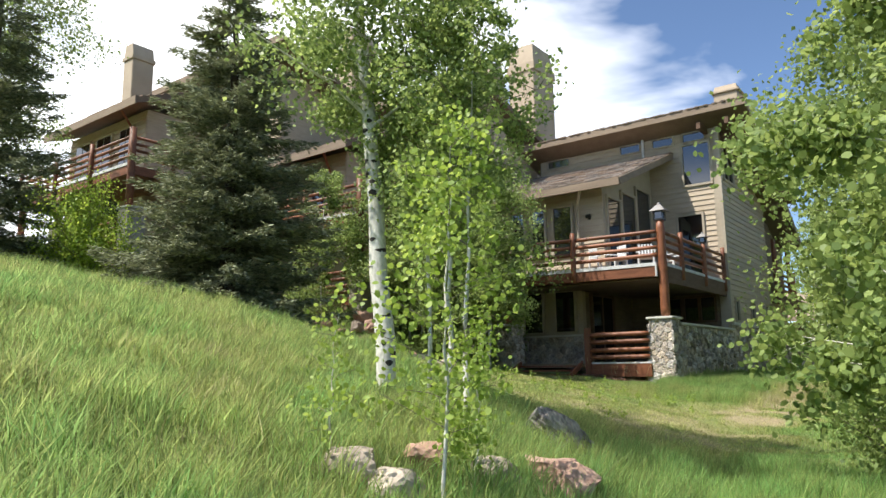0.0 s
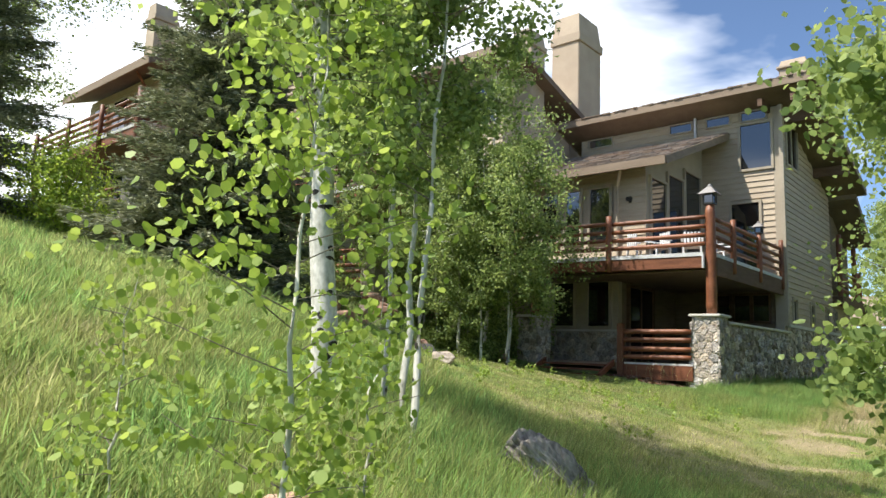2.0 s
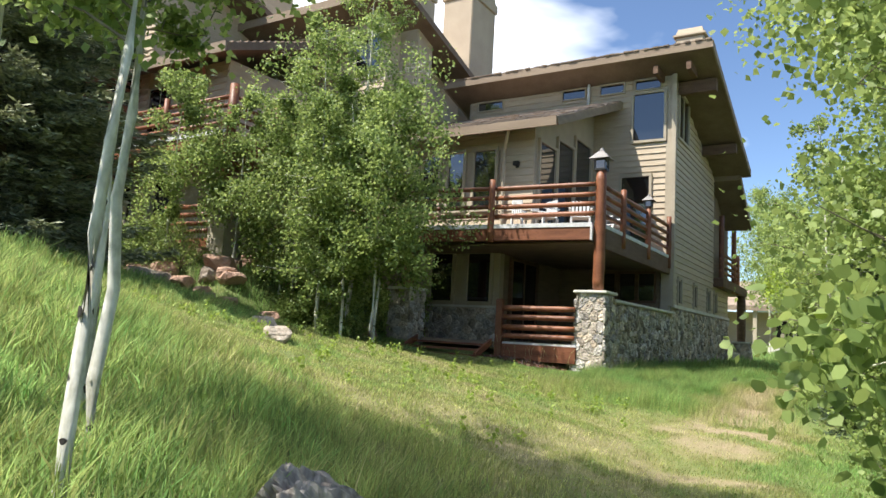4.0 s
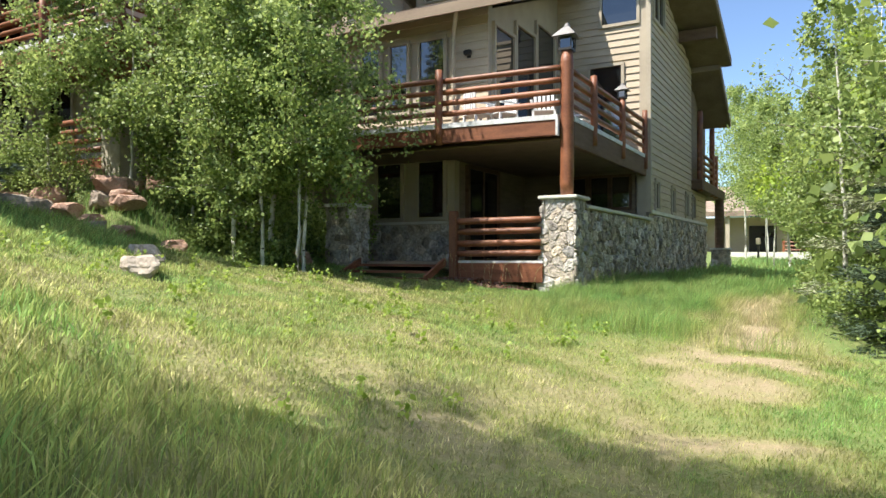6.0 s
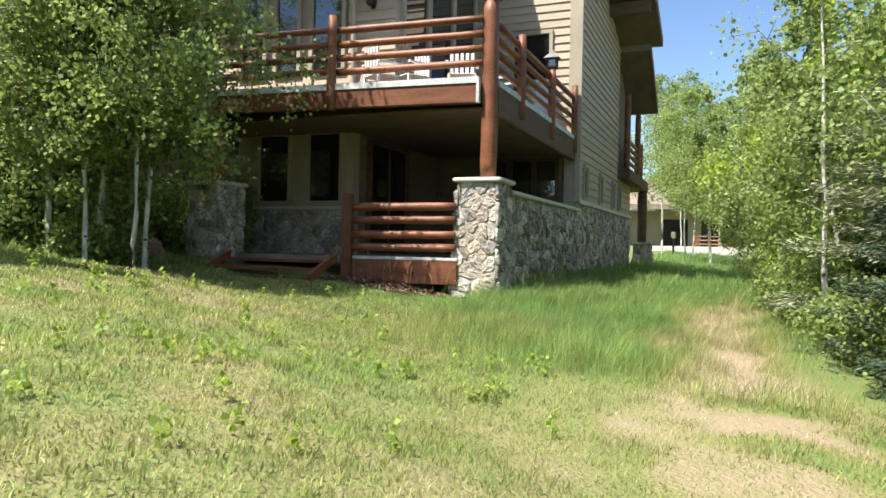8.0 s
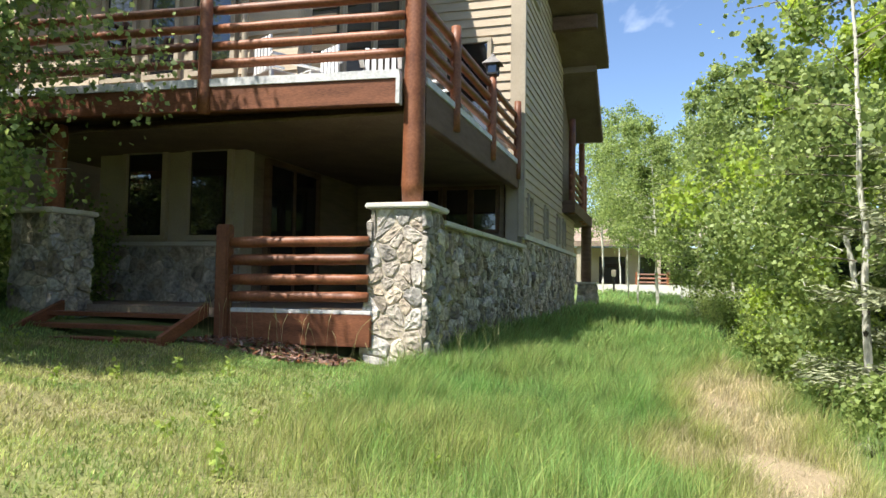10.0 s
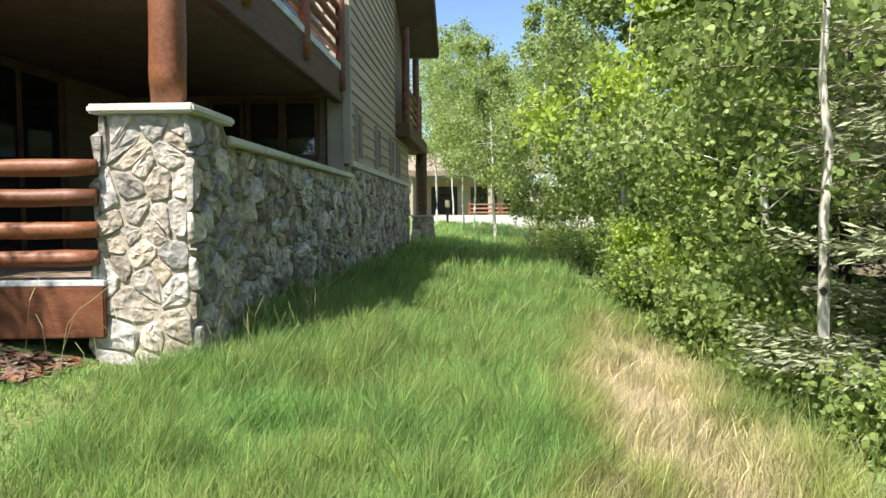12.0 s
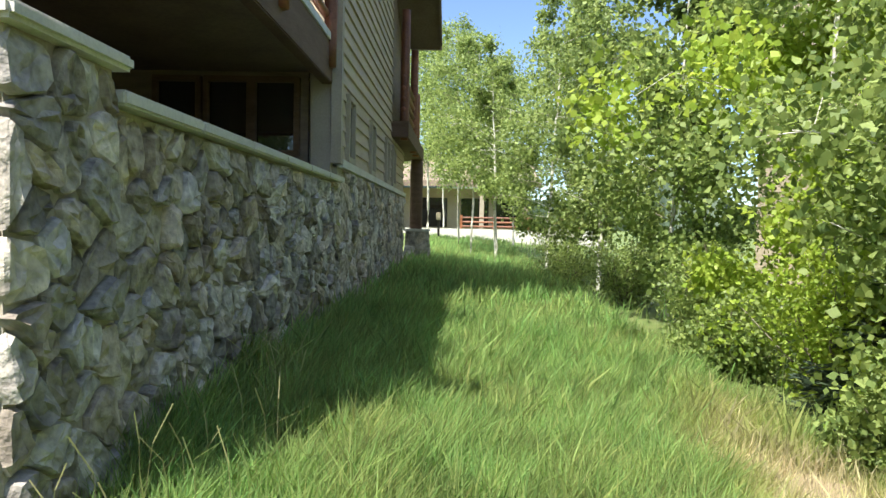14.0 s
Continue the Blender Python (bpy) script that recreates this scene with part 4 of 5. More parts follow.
def aspen(x, y, h, r, crown0, crown_r, leaves, label, leaf=0.055, lean=(0, 0), material=None, scars=0, seed=0, twig=0.55, name="aspen_tree", z=None, nb=None, fine=False):
    """Trunk, limbs and a loose crown of leaves on twig tips."""
    rnd = random.Random(seed * 13 + 1)
    gz = float(ground_z(x, y)) - 0.05 if z is None else z
    e = empty(name, at(x, y, gz), label, "tree")
    N = 12
    k0 = 0.05
    wob = [(rnd.uniform(-1, 1) * k0, rnd.uniform(-1, 1) * k0) for _ in range(N + 1)]
    wob[0] = (0, 0)
    pts = [Vector((lean[0] * (i / N) ** 1.2 + wob[i][0] * 0.5, lean[1] * (i / N) ** 1.2 + wob[i][1] * 0.5, h * i / N)) for i in range(N + 1)]
    trunk = part("trunk", tube(bmesh.new(), pts, r, r * 0.12, 12 if r > 0.08 else 7), M_BARKW, e, smooth=True)
    if scars:
        sb = bmesh.new()
        for i in range(scars):
            t = rnd.random() ** 1.3 * 0.75
            k = min(int(t * N), N - 1)
            p = pts[k].lerp(pts[k + 1], t * N - k)
            rr = (r + (r * 0.12 - r) * t) * 1.015
            a0, wdt, hh = rnd.uniform(0, 6.28), rnd.uniform(0.5, 1.6), rnd.uniform(0.014, 0.05)
            vs = []
            for j in range(6):
                a = a0 + wdt * j / 5
                hz = hh * math.sin(math.pi * (j + 0.3) / 5.6)
                vs.append((sb.verts.new(p + Vector((math.cos(a) * rr, math.sin(a) * rr, -hz))), sb.verts.new(p + Vector((math.cos(a) * rr, math.sin(a) * rr, hz * 0.6)))))
            for q, w in zip(vs, vs[1:]):
                sb.faces.new((q[0], w[0], w[1], q[1]))
        tagged(part("bark_scar", sb, M_SCAR, trunk, "black knots and scars on the bark"), kind="stuff")
    bb = bmesh.new()
    tips, sizes = [], []
    nb = nb or max(10, int(h * 5))
    for i in range(nb):
        t = crown0 + (1 - crown0) * (i + rnd.random()) / nb
        k = min(int(t * N), N - 1)
        p0 = pts[k].lerp(pts[k + 1], t * N - k)
        f = (t - crown0) / (1 - crown0)
        ln = crown_r * (0.35 + 0.65 * math.sin(math.pi * min(0.97, 0.22 + f * 0.75))) * rnd.uniform(0.55, 1.15)
        a = rnd.uniform(0, 2 * math.pi)
        upw = rnd.uniform(0.15, 0.7)
        d = Vector((math.cos(a), math.sin(a), upw)).normalized()
        bp = [p0 + d * ln * s + Vector((rnd.uniform(-1, 1), rnd.uniform(-1, 1), rnd.uniform(-1, 1))) * ln * 0.06 * s + Vector((0, 0, -0.12 * ln * s * s)) for s in (0, 0.35, 0.7, 1)]
        tube(bb, bp, max(0.006 if r > 0.03 else 0.003, r * 0.22 * (1 - f * 0.6)), 0.004 if r > 0.03 else 0.0015, 5)
        for s in range(5):
            tt = rnd.uniform(0.3, 1.05)
            kk = min(int(tt * 3), 2)
            q = bp[kk].lerp(bp[kk + 1], tt * 3 - kk)
            tw = Vector((rnd.gauss(0, 1), rnd.gauss(0, 1), rnd.gauss(0, 0.8))) * ln * 0.16
            if r > 0.03 and s < 3:
                tube(bb, [q, q + tw], 0.006, 0.003, 4)
            tips.append(tuple(q + tw))
            sizes.append(max(0.10, ln * 0.20))
    tagged(part("branchwork", bb, M_TWIG if r < 0.05 else M_BARKW, e), kind="stuff")
    per = max(3, int(leaves / len(tips)))
    crown = leaf_cloud(np.array(tips), np.array(sizes), per, leaf, twig, "crown", material or M_LEAF, e, fine or name == "aspen_sapling")
    return e


def spruce(x, y, h, r, label, material, seed=0, dens=1.0, z=None, bottom=0.03, spray=1.0, k=5):
    """Trunk with tiers of drooping boughs made of needle sprays."""
    rnd = random.Random(seed)
    gz = float(ground_z(x, y)) - 0.1 if z is None else z
    e = empty("spruce_tree", at(x, y, gz), label, "tree")
    part("trunk", tube(bmesh.new(), [Vector((0, 0, h * i / 8)) for i in range(9)], h * 0.02, 0.01, 8), M_SPRBARK, e)
    V = []
    tiers = int(h * 2.9)
    for i in range(tiers):
        f = bottom + (0.985 - bottom) * i / tiers
        L0 = r * (1 - f) ** 0.85 + 0.08
        nbr = max(5, int(10 * (1 - f) + 5))
        for b in range(nbr):
            a = rnd.uniform(0, 6.283)
            L = L0 * rnd.uniform(0.7, 1.12)
            m = max(6, int(L * 26 * dens))
            zb = h * f + rnd.uniform(-0.1, 0.1)
            for s in range(m):
                t = (s + rnd.random()) / m
                if t < 0.18 and L > 0.6:
                    continue
                zz = zb - 0.22 * L * t + 0.16 * L * t * t
                fan = rnd.uniform(-1, 1) * 0.32 * L * math.sin(math.pi * min(1, 0.15 + t * 0.85))
                zz -= 0.25 * abs(fan)
                px, py = math.cos(a) * L * t - math.sin(a) * fan, math.sin(a) * L * t + math.cos(a) * fan
                V.append((px, py, zz, a, t, L))
    A = np.array(V)
    A = np.repeat(A, k, axis=0)
    n = len(A)
    aa = A[:, 3] + RNG.uniform(-1.0, 1.0, n)
    sl = spray * RNG.uniform(0.10, 0.26, n) * (0.7 + 0.5 * (1 - A[:, 4]))
    d = np.stack([np.cos(aa), np.sin(aa), RNG.uniform(-0.45, 0.35, n)], 1)
    c = A[:, :3] + RNG.normal(0, 0.035, (n, 3))
    up = np.stack([np.zeros(n), np.zeros(n), np.ones(n)], 1) + RNG.normal(0, 0.5, (n, 3))
    sv = np.cross(d, up)
    sv /= np.linalg.norm(sv, axis=1)[:, None]
    w = 0.021 * spray
    v = np.stack([c, c + d * sl[:, None] * 0.5 + sv * w, c + d * sl[:, None], c + d * sl[:, None] * 0.5 - sv * w], 1).reshape(-1, 3)
    f = np.arange(n)[:, None] * 4 + np.array([[0, 1, 2, 3]])
    mesh_np("needle_foliage", v, f, material, e)
    return e


def shrub(x, y, h, r, leaves, label, material, leaf=0.05, seed=0, z=None):
    rnd = random.Random(seed)
    gz = float(ground_z(x, y)) - 0.05 if z is None else z
    e = empty("shrub", at(x, y, gz), label, "shrub")
    bb = bmesh.new()
    tips, sizes = [], []
    for i in range(34):
        a, el = rnd.uniform(0, 6.283), rnd.uniform(0.25, 1.45)
        L = rnd.uniform(0.6, 1.05)
        tip = Vector((math.cos(a) * math.cos(el) * r * L, math.sin(a) * math.cos(el) * r * L, math.sin(el) * h * L))
        mid = tip * 0.5 + Vector((rnd.uniform(-1, 1), rnd.uniform(-1, 1), 0)) * r * 0.1
        tube(bb, [Vector((0, 0, 0)), mid, tip], 0.014, 0.004, 5)
        for s in range(5):
            q = mid.lerp(tip, rnd.uniform(-0.3, 1.05)) + Vector((rnd.gauss(0, 1), rnd.gauss(0, 1), rnd.gauss(0, 1))) * r * 0.13
            q.z = max(q.z, 0.06)
            tips.append(tuple(q))
            sizes.append(r * 0.2)
    part("stemwork", bb, M_TWIG, e)
    leaf_cloud(np.array(tips), np.array(sizes), max(2, leaves // len(tips)), leaf, 0.6, "foliage", material, e)
    return e


# trees on the hillside
aspen(-5.47, 6.12, 9.5, 0.125, 0.34, 2.1, 26000, "white-barked aspen with black scars on the slope", 0.065, (-0.9, -0.1), scars=110, seed=1)
aspen(-4.33, 6.06, 4.6, 0.034, 0.42, 1.0, 8000, "thin grey-white aspen on the slope", 0.055, (0.15, 0.1), scars=12, seed=2)
aspen(-4.85, 6.5, 5.4, 0.036, 0.45, 1.1, 8000, "thin grey-white aspen on the slope", 0.055, (0.1, 0.0), scars=10, seed=3)
aspen(-5.3, 6.7, 5.0, 0.032, 0.45, 1.0, 8000, "thin grey-white aspen on the slope", 0.055, (-0.1, 0.1), scars=8, seed=4)
aspen(-2.86, 3.76, 2.65, 0.016, 0.14, 0.6, 2600, "slender young aspen sapling with bright leaves", 0.042, (0.05, 0.05), M_LEAFB, seed=5, twig=0.7, name="aspen_sapling", nb=36)
aspen(-3.7, 3.5, 1.1, 0.01, 0.2, 0.3, 260, "knee-high aspen sapling in the grass", 0.036, (0.1, 0.0), M_LEAFB, seed=7, twig=0.7, name="aspen_sapling", nb=10)
aspen(-3.0, 4.3, 1.3, 0.01, 0.15, 0.35, 420, "knee-high aspen sapling in the grass", 0.036, (0.1, 0.0), M_LEAFB, seed=9, twig=0.7, name="aspen_sapling", nb=12)
for i, (x, y, h, r) in enumerate(((-12.0, 17.05, 9.0, 0.06), (-11.4, 17.3, 6.0, 0.045), (-12.6, 16.7, 7.5, 0.05), (-11.1, 16.8, 5.0, 0.04), (-12.9, 17.4, 6.5, 0.045), (-13.6, 16.9, 5.5, 0.04), (-11.8, 16.6, 5.5, 0.04), (-14.4, 17.2, 4.8, 0.035))):
    aspen(x, y, h, r, 0.15 if x < -11.5 else 0.26, 1.7, 12000, "multi-stemmed aspen clump beside the porch", 0.075, (0.25 * math.sin(i * 2.1), 0.2 * math.cos(i * 1.7)), scars=6, seed=20 + i)
spruce(-14.3, 10.2, 10.4, 3.05, "blue-green spruce with dense drooping boughs", M_SPRUCE, 3, 1.9)
spruce(-19.5, 6.6, 9.5, 2.6, "blue-green spruce at the hill top", M_SPRUCE, 4, 1.5)
spruce(-16.3, 11.6, 7.5, 2.2, "dark spruce behind the blue spruce", M_DSPRUCE, 5, 1.5)
spruce(-24.5, 12.3, 3.6, 1.9, "low dark spruce below the balcony", M_DSPRUCE, 17, 1.2)
aspen(-23.5, 8.0, 12, 0.1, 0.25, 2.4, 22000, "tall aspen on the hill top", 0.10, seed=33)
shrub(-17.5, 8.3, 2.7, 1.8, 14000, "yellow-green leafy shrub on the hill", M_LEAFY, 0.06, 40)
shrub(-16.3, 15.6, 1.2, 1.2, 3000, "green shrub among the boulders", M_LEAF, 0.05, 41)
for i, (x, y, h, r) in enumerate(((-15.2, 18.4, 1.6, 1.3), (-17.6, 15.6, 1.3, 1.1), (-13.4, 18.3, 1.0, 0.8), (-13.3, 19.5, 1.5, 1.0), (-13.2, 20.9, 1.7, 1.0), (-12.3, 17.1, 0.8, 0.9), (-13.5, 17.0, 0.9, 0.9))):
    shrub(x, y, h, r, 6000, "green shrub on the bank beside the house", M_LEAF, 0.07, 140 + i)
aspen(-16.6, 15.4, 5.2, 0.04, 0.2, 1.3, 9000, "small aspen by the boulders", 0.075, (0.1, 0.0), seed=30)
aspen(-15.0, 16.2, 4.6, 0.035, 0.2, 1.2, 8000, "small aspen by the boulders", 0.075, (-0.1, 0.1), seed=31)
# trees right of the path
aspen(-0.2, 8.0, 7.2, 0.07, 0.12, 1.85, 26000, "broad leafy aspen beside the slope", 0.085, (0.1, 0.1), seed=90, fine=True)
for i, (x, y, h, cr, n, mt) in enumerate(((-0.4, 11.0, 7.0, 2.2, 17000, M_LEAF), (-0.3, 13.6, 7.0, 2.2, 12000, M_LEAF), (-0.9, 16.8, 6.5, 1.8, 11000, M_LEAF), (-2.3, 19.9, 5.6, 1.2, 3000, M_LEAF), (-1.9, 21.9, 3.9, 1.5, 8000, M_LEAF),
                                       (-1.5, 25.0, 5.6, 1.9, 12000, M_LEAFY), (-2.0, 28.9, 6.5, 1.7, 11000, M_LEAF), (-2.2, 33.5, 7.5, 1.7, 10000, M_LEAF), (-4.2, 41.0, 6.5, 1.7, 6000, M_LEAF), (-5.5, 46.0, 9.0, 2.2, 7000, M_LEAF), (-3.0, 50.0, 8.0, 2.5, 7000, M_LEAF), (-2.9, 37.5, 7.5, 1.9, 9000, M_LEAF), (-1.2, 45.0, 8.0, 2.6, 8000, M_LEAF), (-6.5, 60.0, 8.5, 2.2, 5000, M_LEAF), (-7.0, 51.0, 10.0, 2.4, 10000, M_LEAF), (-5.0, 43.5, 8.0, 1.9, 9000, M_LEAF), (0.6, 18.0, 8.5, 2.0, 3500, M_LEAF), (1.2, 30, 8, 2.5, 8000, M_LEAF))):
    aspen(x, y, h, 0.045 + 0.012 * (i % 3), 0.26 if 15 < y < 21 else 0.34 if y > 40 else 0.1, cr * 1.08, int(n * (2.2 if y < 30 else 1.5)), "leafy aspen beside the worn path", 0.056 if 15 < y < 21 else 0.07 if y < 24 else 0.10, (0.3 * math.sin(i * 1.3), 0.2 * math.cos(i)), mt, scars=10, seed=60 + i, fine=15 < y < 21)
spruce(-1.45, 17.5, 4.2, 1.45, "dark spruce low beside the path", M_DSPRUCE, 21, 1.7, spray=0.55, k=9)
spruce(-1.2, 19.4, 5.6, 1.9, "grey-green spruce with low boughs beside the path", M_SPRUCE, 8, 1.4, spray=0.6, k=8)
spruce(-0.5, 23.2, 4.4, 2.0, "dark spruce with low boughs beside the path", M_DSPRUCE, 12, 1.3, spray=0.7, k=6)
spruce(-1.6, 22.9, 2.4, 1.0, "small dark spruce beside the path", M_DSPRUCE, 13, 1.4)
spruce(0.9, 21.5, 8.5, 2.0, "tall dark spruce beside the path", M_DSPRUCE, 9, 1.0)
for i, (x, y, h, r, mt) in enumerate(((-1.9, 17.9, 1.0, 0.7, M_LEAF), (-2.1, 22.0, 1.1, 0.8, M_LEAFY), (-1.9, 23.8, 1.6, 1.0, M_LEAFY), (-2.0, 26.6, 1.5, 1.0, M_LEAF), (-2.2, 31.0, 1.6, 1.0, M_LEAF), (-1.2, 14.6, 1.2, 0.9, M_LEAF), (-1.1, 12.0, 1.3, 0.9, M_LEAF), (-2.6, 36, 1.6, 1.2, M_LEAF), (-0.4, 9.0, 1.6, 1.0, M_LEAF), (-2.35, 18.7, 0.6, 0.55, M_LEAF), (-2.4, 20.2, 0.7, 0.6, M_LEAF), (-2.55, 21.9, 0.6, 0.6, M_LEAF), (-2.6, 24.6, 0.8, 0.7, M_LEAF))):
    shrub(x, y, h, r, 7000, "low leafy shrub at the path's edge", mt, 0.055, 80 + i)


# ---------- rocks and stump ----------
def boulder(x, y, sx, sy, sz, label, material, seed, lift=0.0, turn=0):
    bm = bmesh.new()
    bmesh.ops.create_icosphere(bm, subdivisions=4, radius=1)
    rnd = random.Random(seed * 17)
    facets = [(Vector((rnd.gauss(0, 1), rnd.gauss(0, 1), rnd.gauss(0, 0.8))).normalized(), rnd.uniform(0.5, 0.85)) for _ in range(11)]
    for v in bm.verts:
        p = v.co.copy()
        for axis, reach in facets:
            p -= axis * max(0.0, p.dot(axis) - reach)
        n = noise.noise(p * 0.9 + Vector((seed * 3.1, 0, 0)))
        c = noise.cell(p * 1.7 + Vector((seed, seed, 0)))
        v.co = p * (1 + 0.25 * n + 0.05 * c + 0.07 * noise.noise(p * 5 + Vector((seed, 0, 0))))
        v.co.z = max(min(v.co.z, 0.62 + 0.15 * n), -0.7)
        v.co = Vector((v.co.x * sx, v.co.y * sy, v.co.z * sz))
    ob = obj("boulder", bm, material)
    ob.matrix_world = at(x, y, float(ground_z(x, y)) + sz * 0.25 + lift, turn)
    return tagged(ob, label, "boulder")


boulder(-3.5, 3.55, 0.25, 0.2, 0.19, "pale angular boulder in the grass", M_ROCK, 1, 0.02, 30)
boulder(-3.12, 3.62, 0.2, 0.2, 0.2, "pale angular boulder beside the sapling", M_ROCK, 3, 0.02, 10)
boulder(-3.4, 4.2, 0.22, 0.24, 0.2, "reddish flat-faced boulder in the grass", M_ROCKR, 2, 0.0)
boulder(-2.95, 4.55, 0.24, 0.2, 0.2, "pale angular boulder by the reddish one", M_ROCK, 8, 0.02)
boulder(-2.68, 5.0, 0.34, 0.27, 0.27, "reddish brown boulder near the stump", M_ROCKR, 4, 0.02)
boulder(-9.1, 11.95, 0.3, 0.22, 0.2, "pale boulder at the foot of the bank", M_ROCK, 6, 0.02)
boulder(-10.6, 13.2, 0.3, 0.24, 0.2, "pale boulder below the aspens", M_ROCK, 5)
for i in range(26):
    rr = random.Random(200 + i)
    bx, by = rr.uniform(-20, -13), rr.uniform(14.5, 20)
    s = rr.uniform(0.25, 0.6)
    boulder(bx, by, s, s * 0.8, s * 0.7, "reddish retaining boulder on the bank", M_ROCKR if i % 3 else M_ROCK, 10 + i, 0.1, rr.uniform(0, 180))

for i in range(24):
    rr = random.Random(260 + i)
    s = rr.uniform(0.22, 0.46)
    bx, by = (-14.2 - 0.36 * i + rr.uniform(-0.2, 0.2), rr.uniform(14.8, 15.6)) if i < 14 else (rr.uniform(-14.2, -12.4), rr.uniform(17.6, 19.2))
    boulder(bx, by, s, s * 0.8, s * 0.75, "pale reddish retaining boulder on the bank", M_ROCK if i % 2 else M_ROCKR, 60 + i, 0.06, rr.uniform(0, 180))

bm = bmesh.new()
bmesh.ops.create_icosphere(bm, subdivisions=5, radius=1)
lean_axis = Matrix.Rotation(radians(-38), 3, "Y")
for v in bm.verts:
    p = v.co.copy()
    grain = noise.noise(Vector((p.x * 0.5, p.y * 5.5, p.z * 5.5))) + 0.5 * noise.noise(Vector((p.x * 1.1 + 4, p.y * 13, p.z * 13)))
    block = noise.noise(p * 1.3 + Vector((5.0, 2.0, 1.0)))
    p *= 1 + 0.34 * grain + 0.3 * block
    p = Vector((max(-0.85, min(0.9, p.x)) * 0.44, p.y * 0.2, p.z * 0.2))
    v.co = lean_axis.inverted() @ p
stump = obj("tree_stump", bm, M_STUMP)
stump.matrix_world = at(-3.68, 6.9, float(ground_z(-3.68, 6.9)) + 0.1, 35)
tagged(stump, "weathered grey split stump in the grass", "stump")

# bark mulch by the fence
n = 900
mxx, myy = RNG.uniform(-9.6, -7.6, n), RNG.uniform(19.0, 19.75, n)
cc = np.stack([mxx, myy, ground_z(mxx, myy) + RNG.uniform(0.0, 0.04, n)], 1)
dd = RNG.normal(0, 1, (n, 3)) * [1, 1, 0.25]
dd /= np.linalg.norm(dd, axis=1)[:, None]
pp = np.cross(dd, [0, 0, 1.0])
q = np.stack([cc - dd * 0.05 - pp * 0.015, cc + dd * 0.05 - pp * 0.015, cc + dd * 0.05 + pp * 0.015, cc - dd * 0.05 + pp * 0.015], 1).reshape(-1, 3)
tagged(mesh_np("bark_mulch", q, np.arange(n * 4).reshape(-1, 4), M_CHIP), "red-brown bark chips below the fence", "mulch", kind="stuff")


# ---------- far buildings ----------
lodge = empty("clubhouse", at(-6, 68, 0.7), "low tan building beyond the lawn", "house")
part("wall", boxbm(-12, 5, 0, 8, -1, 3.0), M_STUCCO, lodge)
rb = boxbm(-13, 6, -2.5, 9, 3.0, 3.4)
for v in rb.verts:
    if v.co.y > 3:
        v.co.z += 3.0
part("roof", rb, M_SHINGLE2, lodge)
for xx in (-2.5, 0.5, 3.0):
    part("window", boxbm(xx, xx + 2.0, -0.06, 0.0, 0.2, 2.3), M_GLASS, lodge)
for xx in (-9, -4.0, 1.8, 4.8):
    part("post", boxbm(xx, xx + 0.3, -2.2, -1.9, -1, 3.05), M_TRIM, lodge)
patio = tagged(obj("garden_wall", boxbm(-9, 3, 58, 58.5, 0, 0.85), M_CAP), "low pale stone terrace wall", "wall")
fence = empty("terrace_railing", at(-2, 58.2, 0.85), "red-brown terrace railing on pale stone wall", "railing")
for zz in (0.15, 0.4, 0.65):
    part("rail", logbm((-3.5, 0, zz), (4, 0, zz), 0.07, seg=6, rings=2), M_LOG, fence)
for xx in (-3.5, -1.6, 0.4, 2.3):
    part("post", boxbm(xx, xx + 0.14, -0.07, 0.07, 0, 0.8), M_LOG, fence)
lamp = empty("path_lamp", at(-6.6, 54.0, 0.1), "dark bollard lamp on a post", "lamp")
part("pole", boxbm(-0.06, 0.06, -0.06, 0.06, 0, 1.2), M_METAL, lamp)
part("head", boxbm(-0.13, 0.13, -0.13, 0.13, 1.2, 1.6, bevel=0.03), M_TRIM, lamp)
east = empty("neighbour_house", at(4.0, 30.0, -0.5), "tan neighbouring house behind the trees", "house")
part("wall", boxbm(0, 9, 0, 10, 0, 8.5), M_STUCCO, east)
rb = boxbm(-1.2, 9.5, -3.0, 2.0, 3.4, 3.7)
for v in rb.verts:
    if v.co.y > 0:
        v.co.z += 2.2
part("roof", rb, M_SHINGLE2, east)
part("post", boxbm(-0.6, -0.4, -2.4, -2.2, 0, 3.6), M_LOG, east)


# far woods on the horizon
hill_n = 90
wv = []
for i in range(hill_n):
    a = 2 * math.pi * i / hill_n
    R = 260 + 60 * math.sin(i * 2.3)
    wv.append((math.cos(a) * R, math.sin(a) * R, 18 + 10 * math.sin(i * 1.7)))
hb = bmesh.new()
for i, (x, y, z) in enumerate(wv):
    wv[i] = (hb.verts.new((x, y, -60)), hb.verts.new((x * 1.2, y * 1.2, z)))
for i in range(hill_n):
    a, b = wv[i], wv[(i + 1) % hill_n]
    hb.faces.new((a[0], b[0], b[1], a[1]))
tagged(obj("backdrop", hb, M_DSPRUCE), "far wooded hills", "hills", kind="structure")


